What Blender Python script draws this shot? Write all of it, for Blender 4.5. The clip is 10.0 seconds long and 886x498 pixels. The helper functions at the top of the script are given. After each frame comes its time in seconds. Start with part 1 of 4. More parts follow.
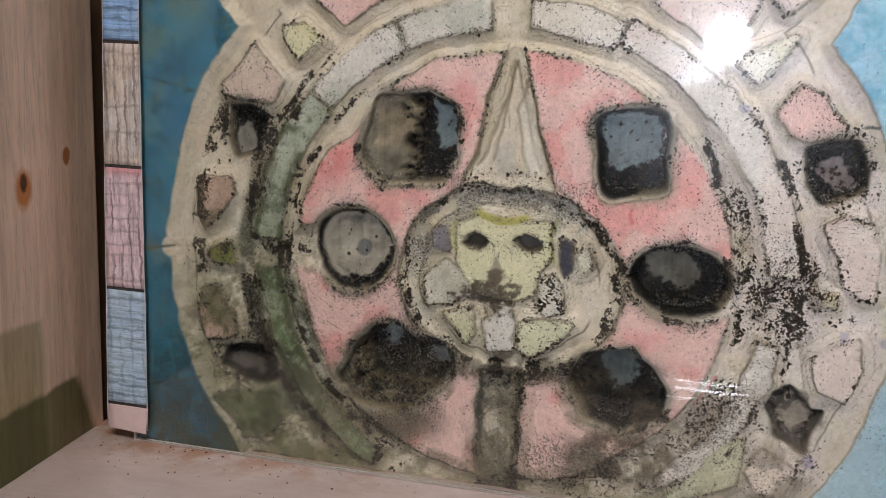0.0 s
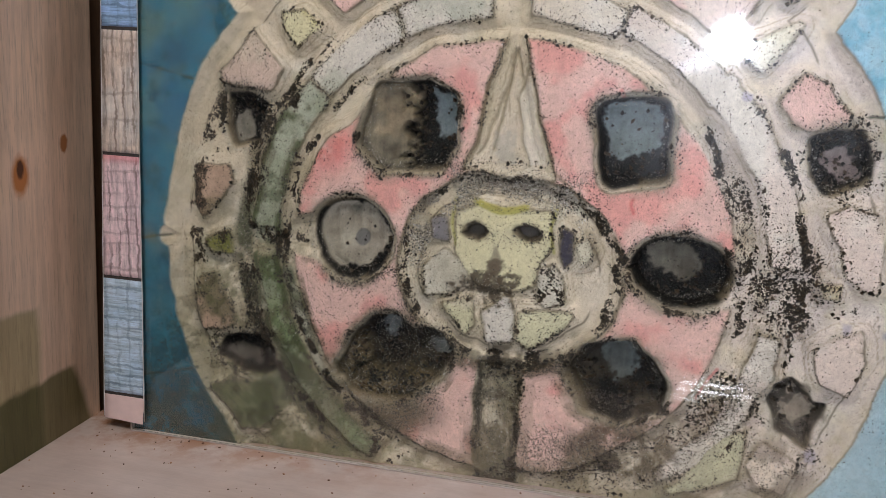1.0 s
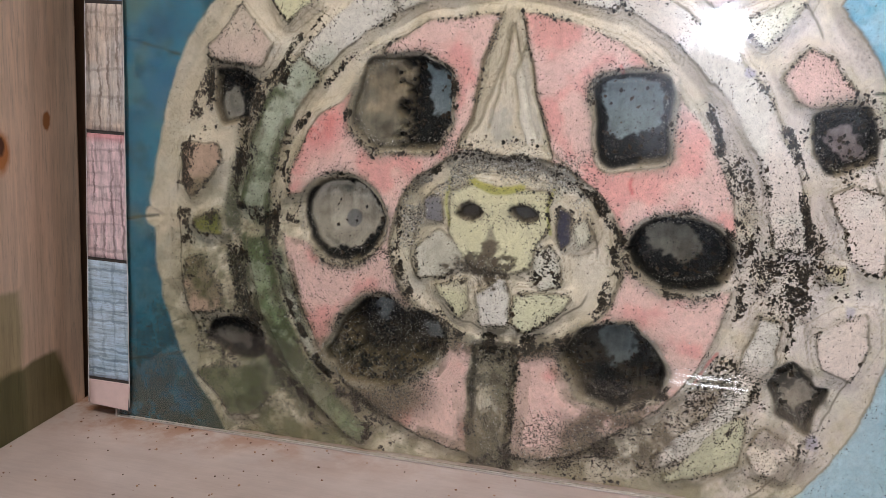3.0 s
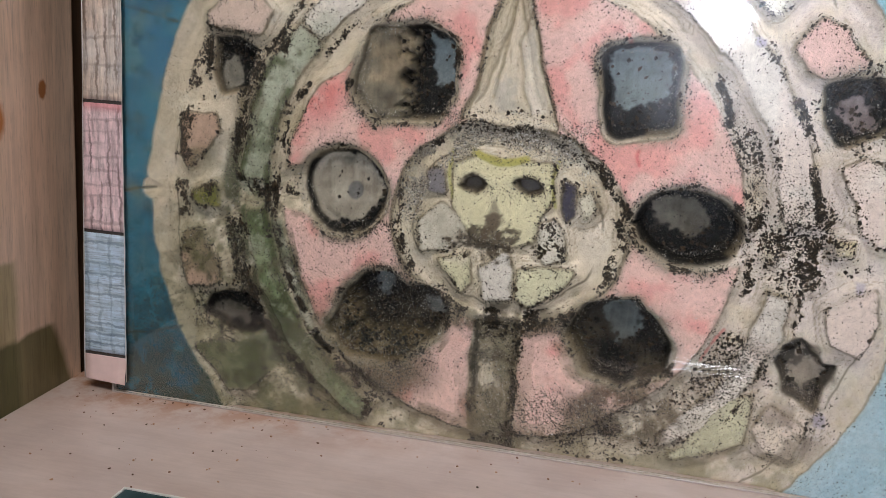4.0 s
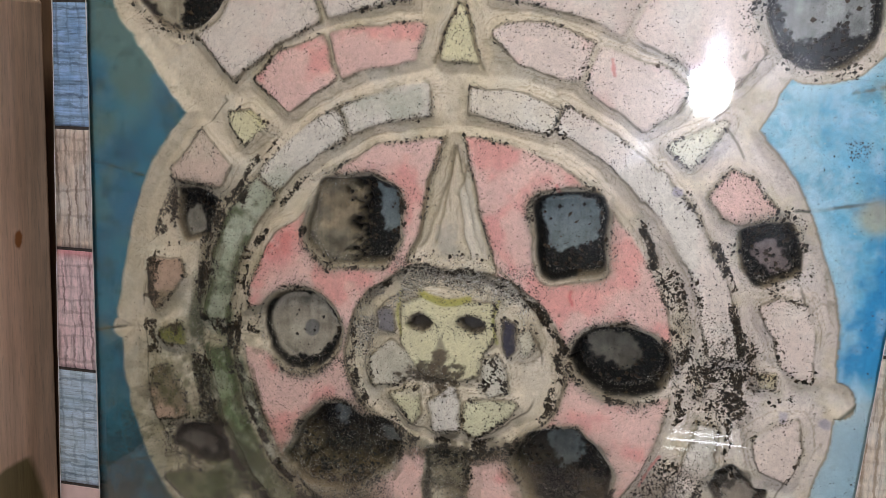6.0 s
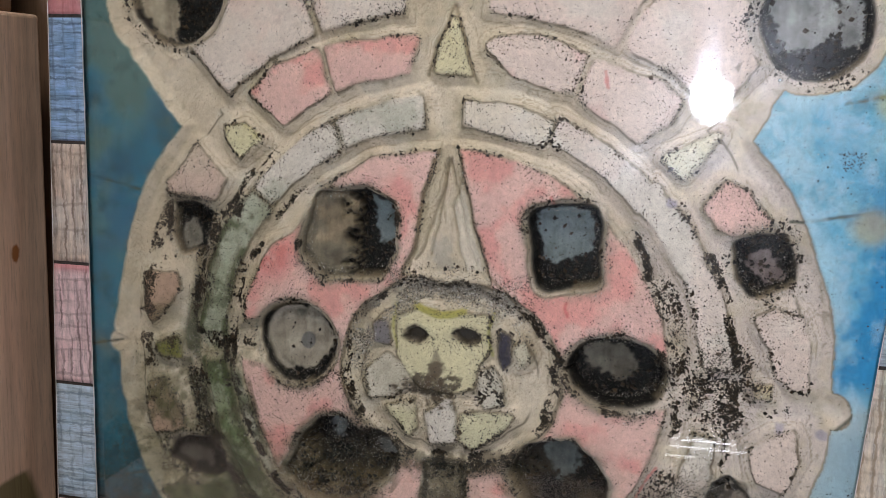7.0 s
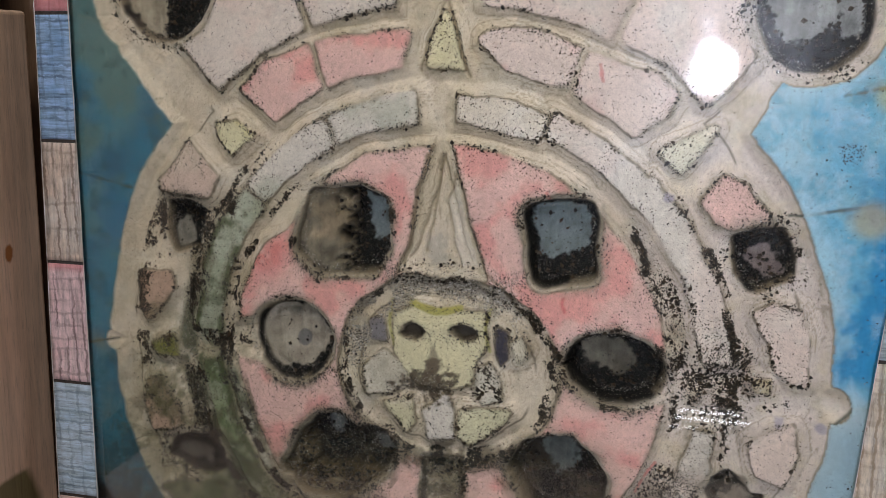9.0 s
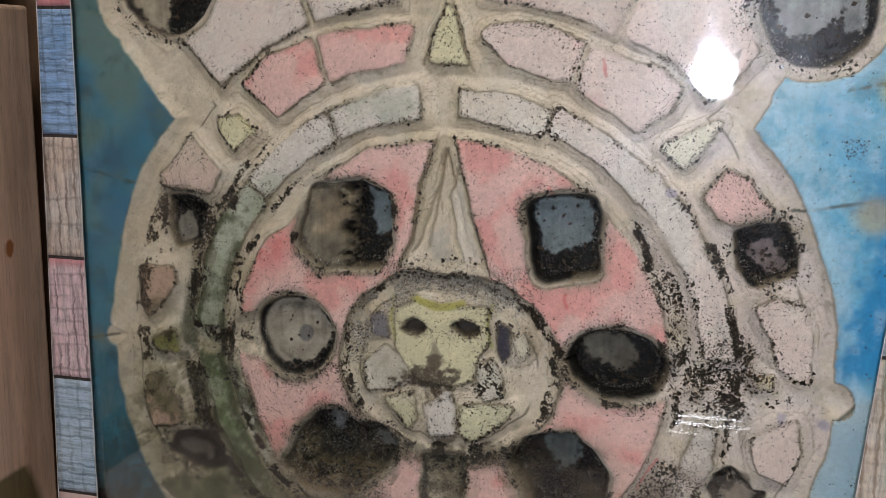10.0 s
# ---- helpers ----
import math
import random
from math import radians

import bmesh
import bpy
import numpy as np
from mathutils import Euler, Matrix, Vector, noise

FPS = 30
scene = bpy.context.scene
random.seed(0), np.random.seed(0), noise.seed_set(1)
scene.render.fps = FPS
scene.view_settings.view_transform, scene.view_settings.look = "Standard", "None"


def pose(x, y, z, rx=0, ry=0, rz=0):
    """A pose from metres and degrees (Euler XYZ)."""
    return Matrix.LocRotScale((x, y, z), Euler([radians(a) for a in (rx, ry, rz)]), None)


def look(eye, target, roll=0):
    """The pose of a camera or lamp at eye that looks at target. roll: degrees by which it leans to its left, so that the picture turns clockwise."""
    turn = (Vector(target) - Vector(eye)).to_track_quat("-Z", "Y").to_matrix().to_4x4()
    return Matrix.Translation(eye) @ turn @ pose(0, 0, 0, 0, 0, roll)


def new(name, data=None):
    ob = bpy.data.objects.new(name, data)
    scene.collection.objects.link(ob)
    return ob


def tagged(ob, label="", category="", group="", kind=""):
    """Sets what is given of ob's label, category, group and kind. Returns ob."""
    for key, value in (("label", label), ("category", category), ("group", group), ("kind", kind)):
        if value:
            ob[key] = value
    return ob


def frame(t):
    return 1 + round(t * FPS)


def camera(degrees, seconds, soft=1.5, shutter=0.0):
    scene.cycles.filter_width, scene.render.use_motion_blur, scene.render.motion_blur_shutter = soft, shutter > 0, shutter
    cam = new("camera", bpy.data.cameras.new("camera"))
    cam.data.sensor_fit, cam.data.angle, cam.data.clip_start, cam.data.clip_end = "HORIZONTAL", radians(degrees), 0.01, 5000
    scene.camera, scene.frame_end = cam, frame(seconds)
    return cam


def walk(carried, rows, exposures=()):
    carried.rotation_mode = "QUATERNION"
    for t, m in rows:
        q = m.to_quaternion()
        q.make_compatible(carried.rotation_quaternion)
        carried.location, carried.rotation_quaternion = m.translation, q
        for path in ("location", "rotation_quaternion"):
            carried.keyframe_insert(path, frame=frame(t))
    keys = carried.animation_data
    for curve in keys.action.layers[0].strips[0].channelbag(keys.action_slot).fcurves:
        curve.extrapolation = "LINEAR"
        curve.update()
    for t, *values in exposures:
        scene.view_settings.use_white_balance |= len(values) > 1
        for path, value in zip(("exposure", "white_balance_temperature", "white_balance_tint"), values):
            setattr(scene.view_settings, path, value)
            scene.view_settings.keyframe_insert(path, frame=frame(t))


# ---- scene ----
cam = camera(50.0, 10.0, soft=0.75)
PATH = [
    (0, 0.13913, -0.22795, 0.11837, 13.990, -13.028, -2.038),
    (0.5, 0.13981, -0.22678, 0.11558, 14.263, -13.028, -2.412),
    (1, 0.14007, -0.22630, 0.11493, 14.296, -12.922, -2.345),
    (1.5, 0.13940, -0.22614, 0.11515, 14.089, -13.142, -2.392),
    (2, 0.13916, -0.22615, 0.11357, 14.138, -12.758, -2.532),
    (3.5, 0.13836, -0.21862, 0.10842, 13.811, -13.703, -2.706),
    (4, 0.13737, -0.21829, 0.10586, 13.935, -13.971, -2.989),
    (4.5, 0.13778, -0.21682, 0.10539, 13.685, -13.676, -2.846),
    (5, 0.14590, -0.21955, 0.11767, 14.211, -12.064, -1.715),
    (5.5, 0.14802, -0.22133, 0.11800, 13.809, -11.406, -2.459),
    (6, 0.15319, -0.22501, 0.12843, 13.990, -10.352, -1.480),
    (7.5, 0.15574, -0.22337, 0.13103, 14.058, -9.900, -1.032),
    (8, 0.15667, -0.21995, 0.13736, 13.656, -10.992, -0.472),
    (8.5, 0.15665, -0.21911, 0.13733, 13.902, -11.613, -0.162),
    (9, 0.15635, -0.22069, 0.13581, 14.234, -11.749, -0.279),
    (9.5, 0.15597, -0.22093, 0.13335, 14.223, -11.341, -0.617),
    (10, 0.15568, -0.22091, 0.13302, 14.217, -11.356, -0.461),
]
walk(cam, [(t, pose(x, y, z, 90 + pitch, roll, yaw)) for t, x, y, z, yaw, pitch, roll in PATH],
     exposures=((0, -0.04), (2, 0.0), (3.5, 0.11), (4.5, 0.12), (6, -0.15), (8, -0.22), (9, -0.31), (10, -0.31)))


# ---- light ----
LAMP_AT, LAMP_WATTS, FILL_WATTS = (0.185, -0.95, 0.118), 0.160, 4.4
world = bpy.data.worlds.new("world")
scene.world = world
world.use_nodes = True
world.node_tree.nodes["Background"].inputs["Color"].default_value = (0.9, 0.93, 1.0, 1)
world.node_tree.nodes["Background"].inputs["Strength"].default_value = 0.05


def area_lamp(name, m, watts, size, size_y=None, colour=(1, 1, 1)):
    data = bpy.data.lights.new(name, "AREA")
    data.energy, data.size, data.color = watts, size, colour
    data.shape = "DISK"
    if size_y:
        data.shape, data.size_y = "RECTANGLE", size_y
    ob = new(name, data)
    ob.matrix_world = m
    return ob


torch_beam = area_lamp("torch_beam", look(LAMP_AT, (0.172, 0, 0.132)), LAMP_WATTS, 0.043, colour=(0.89, 0.93, 1.12))
torch_beam.data.spread = radians(33)
# unseen overhead lamp, added as fill for the ambient light
area_lamp("fill_beam", look((0.15, -0.5, 0.715), (0.15, -0.5, 0)), FILL_WATTS, 0.34, colour=(1.01, 0.93, 0.85))


# ---- materials ----
def material(name, roughness=0.7, metallic=0.0, ior=1.45):
    m = bpy.data.materials.new(name)
    m.use_nodes = True
    t = m.node_tree
    b = t.nodes["Principled BSDF"]
    b.inputs["Roughness"].default_value = roughness
    b.inputs["Metallic"].default_value = metallic
    b.inputs["IOR"].default_value = ior
    return m, t, b


def node(t, kind, **values):
    n = t.nodes.new(kind)
    for key, value in values.items():
        n.inputs[key.replace("_", " ")].default_value = value
    return n


def mapped(t, scale=(1, 1, 1), rotation=(0, 0, 0), source="Object"):
    c = t.nodes.new("ShaderNodeTexCoord")
    m = node(t, "ShaderNodeMapping", Scale=scale, Rotation=rotation)
    t.links.new(c.outputs[source], m.inputs["Vector"])
    return m.outputs["Vector"]


def noise_tex(t, vector, scale, detail=6.0, roughness=0.6, distortion=0.0):
    n = node(t, "ShaderNodeTexNoise", Scale=scale, Detail=detail, Roughness=roughness, Distortion=distortion)
    t.links.new(vector, n.inputs["Vector"])
    return n.outputs["Fac"]


def ramp(t, fac, *stops):
    r = t.nodes.new("ShaderNodeValToRGB")
    e = r.color_ramp.elements
    while len(e) < len(stops):
        e.new(0.5)
    for k, (place, colour) in zip(e, stops):
        k.position = place
        k.color = (*colour, 1) if isinstance(colour, tuple) else (colour, colour, colour, 1)
    t.links.new(fac, r.inputs["Fac"])
    return r.outputs["Color"]


def mixed(t, kind, fac, a, b):
    m = t.nodes.new("ShaderNodeMix")
    m.data_type, m.blend_type = "RGBA", kind
    for value, slot in ((fac, 0), (a, 6), (b, 7)):
        if isinstance(value, (int, float)):
            m.inputs[slot].default_value = value
        elif isinstance(value, tuple):
            m.inputs[slot].default_value = (*value, 1)
        else:
            t.links.new(value, m.inputs[slot])
    return m.outputs[2]


def bumped(t, b, height, strength, distance=0.0005):
    n = node(t, "ShaderNodeBump", Strength=strength, Distance=distance)
    t.links.new(height, n.inputs["Height"])
    t.links.new(n.outputs["Normal"], b.inputs["Normal"])


def plaster_material(name, roughness, grain=0.25):
    """Cast plaster; its pigment is laid on the mesh as the colour layer called pigment."""
    m, t, b = material(name, roughness)
    a = t.nodes.new("ShaderNodeVertexColor")
    a.layer_name = "pigment"
    v = mapped(t)
    fine = noise_tex(t, v, 900, 4)
    blot = noise_tex(t, v, 140, 8, 0.65)
    col = mixed(t, "MULTIPLY", 0.55, a.outputs["Color"], ramp(t, fine, (0.3, 0.72), (0.7, 1.12)))
    col = mixed(t, "MULTIPLY", 0.6, col, ramp(t, blot, (0.3, 0.78), (0.65, 1.1)))
    patches = ramp(t, noise_tex(t, v, 70, 5, 0.65), (0.38, 0.0), (0.62, 1.0))
    specks = ramp(t, noise_tex(t, v, 1500, 2, 0.5), (0.64, 0.0), (0.69, 0.75))
    smears = ramp(t, noise_tex(t, v, 330, 5, 0.75), (0.56, 0.0), (0.68, 0.38))
    col = mixed(t, "MIX", mixed(t, "MULTIPLY", 1.0, smears, patches), col, (0.22, 0.18, 0.12))
    col = mixed(t, "MIX", mixed(t, "MULTIPLY", 1.0, specks, patches), col, (0.045, 0.035, 0.025))
    t.links.new(col, b.inputs["Base Color"])
    bumped(t, b, noise_tex(t, v, 420, 8, 0.7), grain, 0.0006)
    return m


def times(t, value, factor):
    n = t.nodes.new("ShaderNodeMath")
    n.operation = "MULTIPLY"
    t.links.new(value, n.inputs[0])
    n.inputs[1].default_value = factor
    return n.outputs[0]


def wood_material(name, light, dark, along, knots=(), tinted=None, scale=1.0, gloss=0.5):
    """Planed softwood with its grain along one axis, knots at given places (y, z) and darker zones at its foot."""
    m, t, b = material(name, gloss)
    stretch = [60 * scale, 60 * scale, 60 * scale]
    stretch[along] = 4 * scale
    v = mapped(t, tuple(stretch))
    broad = noise_tex(t, v, 1.3, 3, 0.5, 0.6)
    fine = noise_tex(t, v, 9, 6, 0.7, 0.3)
    blot = noise_tex(t, mapped(t), 26, 5, 0.6)
    col = ramp(t, broad, (0.3, dark), (0.52, light), (0.62, tuple(1.08 * c for c in light)), (0.75, dark))
    col = mixed(t, "MULTIPLY", 0.85, col, ramp(t, fine, (0.3, 0.78), (0.6, 1.1)))
    pores = noise_tex(t, v, 26, 4, 0.7, 0.2)
    col = mixed(t, "MULTIPLY", 0.7, col, ramp(t, pores, (0.36, 0.7), (0.46, 1.0)))
    col = mixed(t, "MULTIPLY", 0.7, col, ramp(t, blot, (0.3, 0.8), (0.65, 1.08)))
    c = t.nodes.new("ShaderNodeTexCoord")
    for y, z, r, colour in knots:
        mp = node(t, "ShaderNodeMapping", Location=(0, -y, -z), Scale=(0, 1, 0.62))
        mp.vector_type = "POINT"
        mp.inputs["Location"].default_value = (0, -y, -0.62 * z)
        t.links.new(c.outputs["Object"], mp.inputs["Vector"])
        ln = t.nodes.new("ShaderNodeVectorMath")
        ln.operation = "LENGTH"
        t.links.new(mp.outputs["Vector"], ln.inputs[0])
        wob = t.nodes.new("ShaderNodeMath")
        wob.operation = "MULTIPLY_ADD"
        t.links.new(noise_tex(t, c.outputs["Object"], 500, 3), wob.inputs[0])
        wob.inputs[1].default_value = 0.0012
        t.links.new(ln.outputs["Value"], wob.inputs[2])
        col = mixed(t, "MIX", ramp(t, times(t, wob.outputs[0], 100), (r * 80 + 0.06, 1.0), (r * 130 + 0.06, 0.0)), col, colour)
    # darker olive zones low on the board, with rippled edges
    if tinted:
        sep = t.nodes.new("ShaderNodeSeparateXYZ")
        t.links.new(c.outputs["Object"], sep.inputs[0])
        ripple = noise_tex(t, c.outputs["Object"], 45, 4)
        for y_end, slope, top, tint in tinted:
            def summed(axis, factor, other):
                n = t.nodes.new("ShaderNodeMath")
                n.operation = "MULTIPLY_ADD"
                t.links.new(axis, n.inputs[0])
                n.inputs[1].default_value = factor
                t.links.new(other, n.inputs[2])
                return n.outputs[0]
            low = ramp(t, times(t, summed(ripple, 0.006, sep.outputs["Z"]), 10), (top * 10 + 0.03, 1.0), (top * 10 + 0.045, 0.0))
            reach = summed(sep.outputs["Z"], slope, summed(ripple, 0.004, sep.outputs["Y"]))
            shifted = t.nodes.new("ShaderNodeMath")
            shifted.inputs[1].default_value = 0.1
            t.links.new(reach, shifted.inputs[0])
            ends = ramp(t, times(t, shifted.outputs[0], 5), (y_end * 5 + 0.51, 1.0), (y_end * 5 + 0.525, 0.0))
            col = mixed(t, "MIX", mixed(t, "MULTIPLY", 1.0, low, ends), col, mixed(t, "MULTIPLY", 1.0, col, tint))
    t.links.new(col, b.inputs["Base Color"])
    bumped(t, b, fine, 0.25, 0.0004)
    return m


def plain(name, colour, roughness=0.6, spread=0.25, scale=200, grain=0.15, metallic=0.0):
    m, t, b = material(name, roughness, metallic)
    v = mapped(t)
    col = mixed(t, "MULTIPLY", 1.0, colour, ramp(t, noise_tex(t, v, scale, 8), (0.3, 1 - spread), (0.7, 1 + spread)))
    t.links.new(col, b.inputs["Base Color"])
    bumped(t, b, noise_tex(t, v, scale * 3, 5), grain, 0.0003)
    return m


def print_material(name, base, stain, ink, vertical, crown=None):
    """Printed paper: a painted board with its brush marks and cracks, drawn upright or lying."""
    m, t, b = material(name, 0.45)
    v = mapped(t)
    brush = noise_tex(t, mapped(t, (260, 1, 26) if vertical else (26, 1, 420)), 1.6, 6, 0.7)
    tone = noise_tex(t, v, 75, 4)
    hair = noise_tex(t, mapped(t, (700, 1, 120) if vertical else (120, 1, 1500)), 1.3, 4, 0.7)
    col = ramp(t, tone, (0.35, stain), (0.62, base))
    col = mixed(t, "MULTIPLY", 0.9, col, ramp(t, brush, (0.34, 0.5), (0.5, 1.0), (0.66, 1.25)))
    col = mixed(t, "MULTIPLY", 0.8, col, ramp(t, hair, (0.34, 0.45), (0.48, 1.0), (0.66, 1.2)))
    for scale, thin, strength in (((1, 1, 0.16), 400, 0.75), ((0.16, 1, 1), 330, 0.6)):
        upright = scale[2] < 1
        w = node(t, "ShaderNodeTexWave", Scale=112.0 if upright == vertical else 92.0, Distortion=3.2, Detail=3.0, Detail_Scale=2.2, Detail_Roughness=0.65)
        w.bands_direction = "X" if upright else "Z"
        t.links.new(mapped(t), w.inputs["Vector"])
        gaps = ramp(t, noise_tex(t, mapped(t, scale), thin, 3, 0.6), (0.40, 0.0), (0.54, strength if upright == vertical else 0.6 * strength))
        line = mixed(t, "MULTIPLY", 1.0, ramp(t, w.outputs["Fac"], (0.0, 1.0), (0.08, 0.8), (0.22, 0.0)), gaps)
        col = mixed(t, "MIX", line, col, ink)
    if crown:
        z, tint = crown
        sep = t.nodes.new("ShaderNodeSeparateXYZ")
        t.links.new(v, sep.inputs[0])
        top = ramp(t, times(t, sep.outputs["Z"], 5), ((z - 0.0022) * 5, 0.0), (z * 5, 0.8))
        col = mixed(t, "MIX", top, col, tint)
    col = mixed(t, "MULTIPLY", 0.6, col, ramp(t, noise_tex(t, v, 420, 6, 0.7), (0.3, 0.7), (0.7, 1.2)))
    t.links.new(col, b.inputs["Base Color"])
    return m


def glass_material():
    m = bpy.data.materials.new("cover_glass")
    m.use_nodes = True
    t = m.node_tree
    t.nodes.clear()
    out = t.nodes.new("ShaderNodeOutputMaterial")
    clear = node(t, "ShaderNodeBsdfTransparent", Color=(0.965, 0.985, 0.97, 1))
    sharp = node(t, "ShaderNodeBsdfGlossy", Roughness=0.008)
    greasy = node(t, "ShaderNodeBsdfGlossy", Roughness=0.055)
    hazy = node(t, "ShaderNodeBsdfGlossy", Roughness=0.25)
    greasy.distribution = hazy.distribution = "BECKMANN"
    v = mapped(t)
    film = ramp(t, noise_tex(t, v, 60, 6, 0.75, 0.6), (0.42, 0.08), (0.52, 0.24), (0.64, 0.55))
    veil = ramp(t, noise_tex(t, v, 25, 3, 0.5), (0.35, 0.15), (0.65, 0.45))
    wiped = noise_tex(t, mapped(t, (1, 1, 0.6), (0, 0.35, 0)), 380, 5, 0.7, 1.2)
    ridges = noise_tex(t, mapped(t, (0.05, 1, 1), (0, 0.22, 0)), 1300, 3, 0.6)
    for shader, strength, height, rise in ((sharp, 0.005, wiped, 0.0003), (greasy, 0.3, ridges, 0.00002)):
        bump = node(t, "ShaderNodeBump", Strength=strength, Distance=rise)
        t.links.new(height, bump.inputs["Height"])
        t.links.new(bump.outputs["Normal"], shader.inputs["Normal"])
    soft_part = t.nodes.new("ShaderNodeMixShader")
    t.links.new(veil, soft_part.inputs[0])
    t.links.new(greasy.outputs[0], soft_part.inputs[1])
    t.links.new(hazy.outputs[0], soft_part.inputs[2])
    prints = None
    for u, w, ru, rw in ((0.142, 0.113, 0.008, 0.010), (0.158, 0.112, 0.006, 0.006), (0.171, 0.134, 0.009, 0.007), (0.159, 0.138, 0.006, 0.008)):
        place = node(t, "ShaderNodeMapping", Location=(-u / ru, 0, -w / rw), Scale=(1 / ru, 0, 1 / rw))
        t.links.new(v, place.inputs["Vector"])
        far = t.nodes.new("ShaderNodeVectorMath")
        far.operation = "LENGTH"
        t.links.new(place.outputs["Vector"], far.inputs[0])
        spot = ramp(t, far.outputs["Value"], (0.35, 1.0), (1.0, 0.0))
        prints = spot if prints is None else mixed(t, "LIGHTEN", 1.0, prints, spot)
    rings = node(t, "ShaderNodeTexWave", Scale=330.0, Distortion=9.0, Detail=1.0, Detail_Scale=0.25)
    rings.bands_direction = "DIAGONAL"
    t.links.new(v, rings.inputs["Vector"])
    blots = ramp(t, noise_tex(t, v, 170, 7, 0.75, 0.8), (0.51, 0.0), (0.56, 1.0))
    grease = mixed(t, "MULTIPLY", 1.0, mixed(t, "MULTIPLY", 1.0, prints, blots), ramp(t, rings.outputs["Fac"], (0.2, 0.35), (0.7, 1.0)))
    film = mixed(t, "ADD", 0.6, film, grease)
    both = t.nodes.new("ShaderNodeMixShader")
    t.links.new(film, both.inputs[0])
    t.links.new(sharp.outputs[0], both.inputs[1])
    t.links.new(soft_part.outputs[0], both.inputs[2])
    fres = node(t, "ShaderNodeFresnel", IOR=1.5)
    mix = t.nodes.new("ShaderNodeMixShader")
    gain = t.nodes.new("ShaderNodeMath")
    gain.operation = "MULTIPLY_ADD"
    t.links.new(grease, gain.inputs[0])
    gain.inputs[1].default_value = 0.075
    t.links.new(fres.outputs[0], gain.inputs[2])
    t.links.new(gain.outputs[0], mix.inputs[0])
    t.links.new(clear.outputs[0], mix.inputs[1])
    t.links.new(both.outputs[0], mix.inputs[2])
    t.links.new(mix.outputs[0], out.inputs["Surface"])
    return m


def glow_material(name, colour, strength):
    m = bpy.data.materials.new(name)
    m.use_nodes = True
    t = m.node_tree
    t.nodes.clear()
    out = t.nodes.new("ShaderNodeOutputMaterial")
    e = node(t, "ShaderNodeEmission", Color=(*colour, 1), Strength=strength)
    t.links.new(e.outputs[0], out.inputs["Surface"])
    return m


PLASTER = plaster_material("dry_plaster", 0.75)
DAMP = plaster_material("damp_plaster", 0.42, 0.2)
PIT = plaster_material("wet_pit", 0.6, 0.5)
PIT.node_tree.nodes["Principled BSDF"].inputs["Specular IOR Level"].default_value = 0.25
GLASS = glass_material()
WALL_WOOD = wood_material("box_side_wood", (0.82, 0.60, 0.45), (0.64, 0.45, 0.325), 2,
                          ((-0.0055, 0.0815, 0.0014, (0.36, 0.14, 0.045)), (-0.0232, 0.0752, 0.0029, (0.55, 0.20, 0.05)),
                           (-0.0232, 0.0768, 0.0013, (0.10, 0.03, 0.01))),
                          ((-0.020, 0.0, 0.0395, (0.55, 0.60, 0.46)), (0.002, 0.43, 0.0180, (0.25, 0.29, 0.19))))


def floor_material():
    """Smooth sanded board, stained orange-brown and grey along the foot of the nest."""
    m, t, b = material("box_floor_wood", 0.38)
    v = mapped(t)
    col = ramp(t, noise_tex(t, mapped(t, (6, 22, 6)), 3, 6, 0.6, 0.4), (0.3, (0.48, 0.385, 0.355)), (0.7, (0.57, 0.485, 0.465)))
    col = mixed(t, "MULTIPLY", 0.7, col, ramp(t, noise_tex(t, v, 40, 6), (0.3, 0.78), (0.65, 1.06)))
    col = mixed(t, "MULTIPLY", 0.5, col, ramp(t, noise_tex(t, mapped(t, (40, 260, 40)), 3, 5, 0.7), (0.3, 0.85), (0.6, 1.05)))
    sep = t.nodes.new("ShaderNodeSeparateXYZ")
    t.links.new(v, sep.inputs[0])
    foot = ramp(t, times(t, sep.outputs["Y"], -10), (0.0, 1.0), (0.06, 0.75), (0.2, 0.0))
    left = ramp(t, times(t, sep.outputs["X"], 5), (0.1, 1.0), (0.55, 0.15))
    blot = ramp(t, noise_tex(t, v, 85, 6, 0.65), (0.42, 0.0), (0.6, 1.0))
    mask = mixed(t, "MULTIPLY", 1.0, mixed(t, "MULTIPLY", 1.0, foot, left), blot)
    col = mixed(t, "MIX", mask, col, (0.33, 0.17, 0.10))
    t.links.new(col, b.inputs["Base Color"])
    bumped(t, b, noise_tex(t, mapped(t, (60, 400, 60)), 2, 5), 0.12, 0.0003)
    return m


FLOOR_WOOD = floor_material()
# box wood in a darker colour that carries the shade of gap and recess
SHADED_WOOD = wood_material("box_shaded_wood", (0.22, 0.14, 0.09), (0.15, 0.09, 0.055), 2)
ROOM_PAINT = plain("room_paint", (0.09, 0.087, 0.084), 0.8, 0.08, 6, 0.1)


# ---- mesh helpers ----
def part(name, bm, mat, parent=None, label=""):
    me = bpy.data.meshes.new(name)
    bm.to_mesh(me)
    bm.free()
    me.materials.append(mat)
    ob = new(name, me)
    if parent:
        ob.parent = parent
    if label:
        ob["label"] = label
    return ob


def box(x0, x1, y0, y1, z0, z1, bevel=0.0, segments=2):
    bm = bmesh.new()
    bmesh.ops.create_cube(bm, size=1)
    bmesh.ops.transform(bm, verts=bm.verts, matrix=Matrix.Translation(((x0 + x1) / 2, (y0 + y1) / 2, (z0 + z1) / 2))
                        @ Matrix.Diagonal((x1 - x0, y1 - y0, z1 - z0, 1)))
    if bevel:
        bmesh.ops.bevel(bm, geom=bm.edges[:], offset=bevel, segments=segments, affect="EDGES", profile=0.5)
    return bm


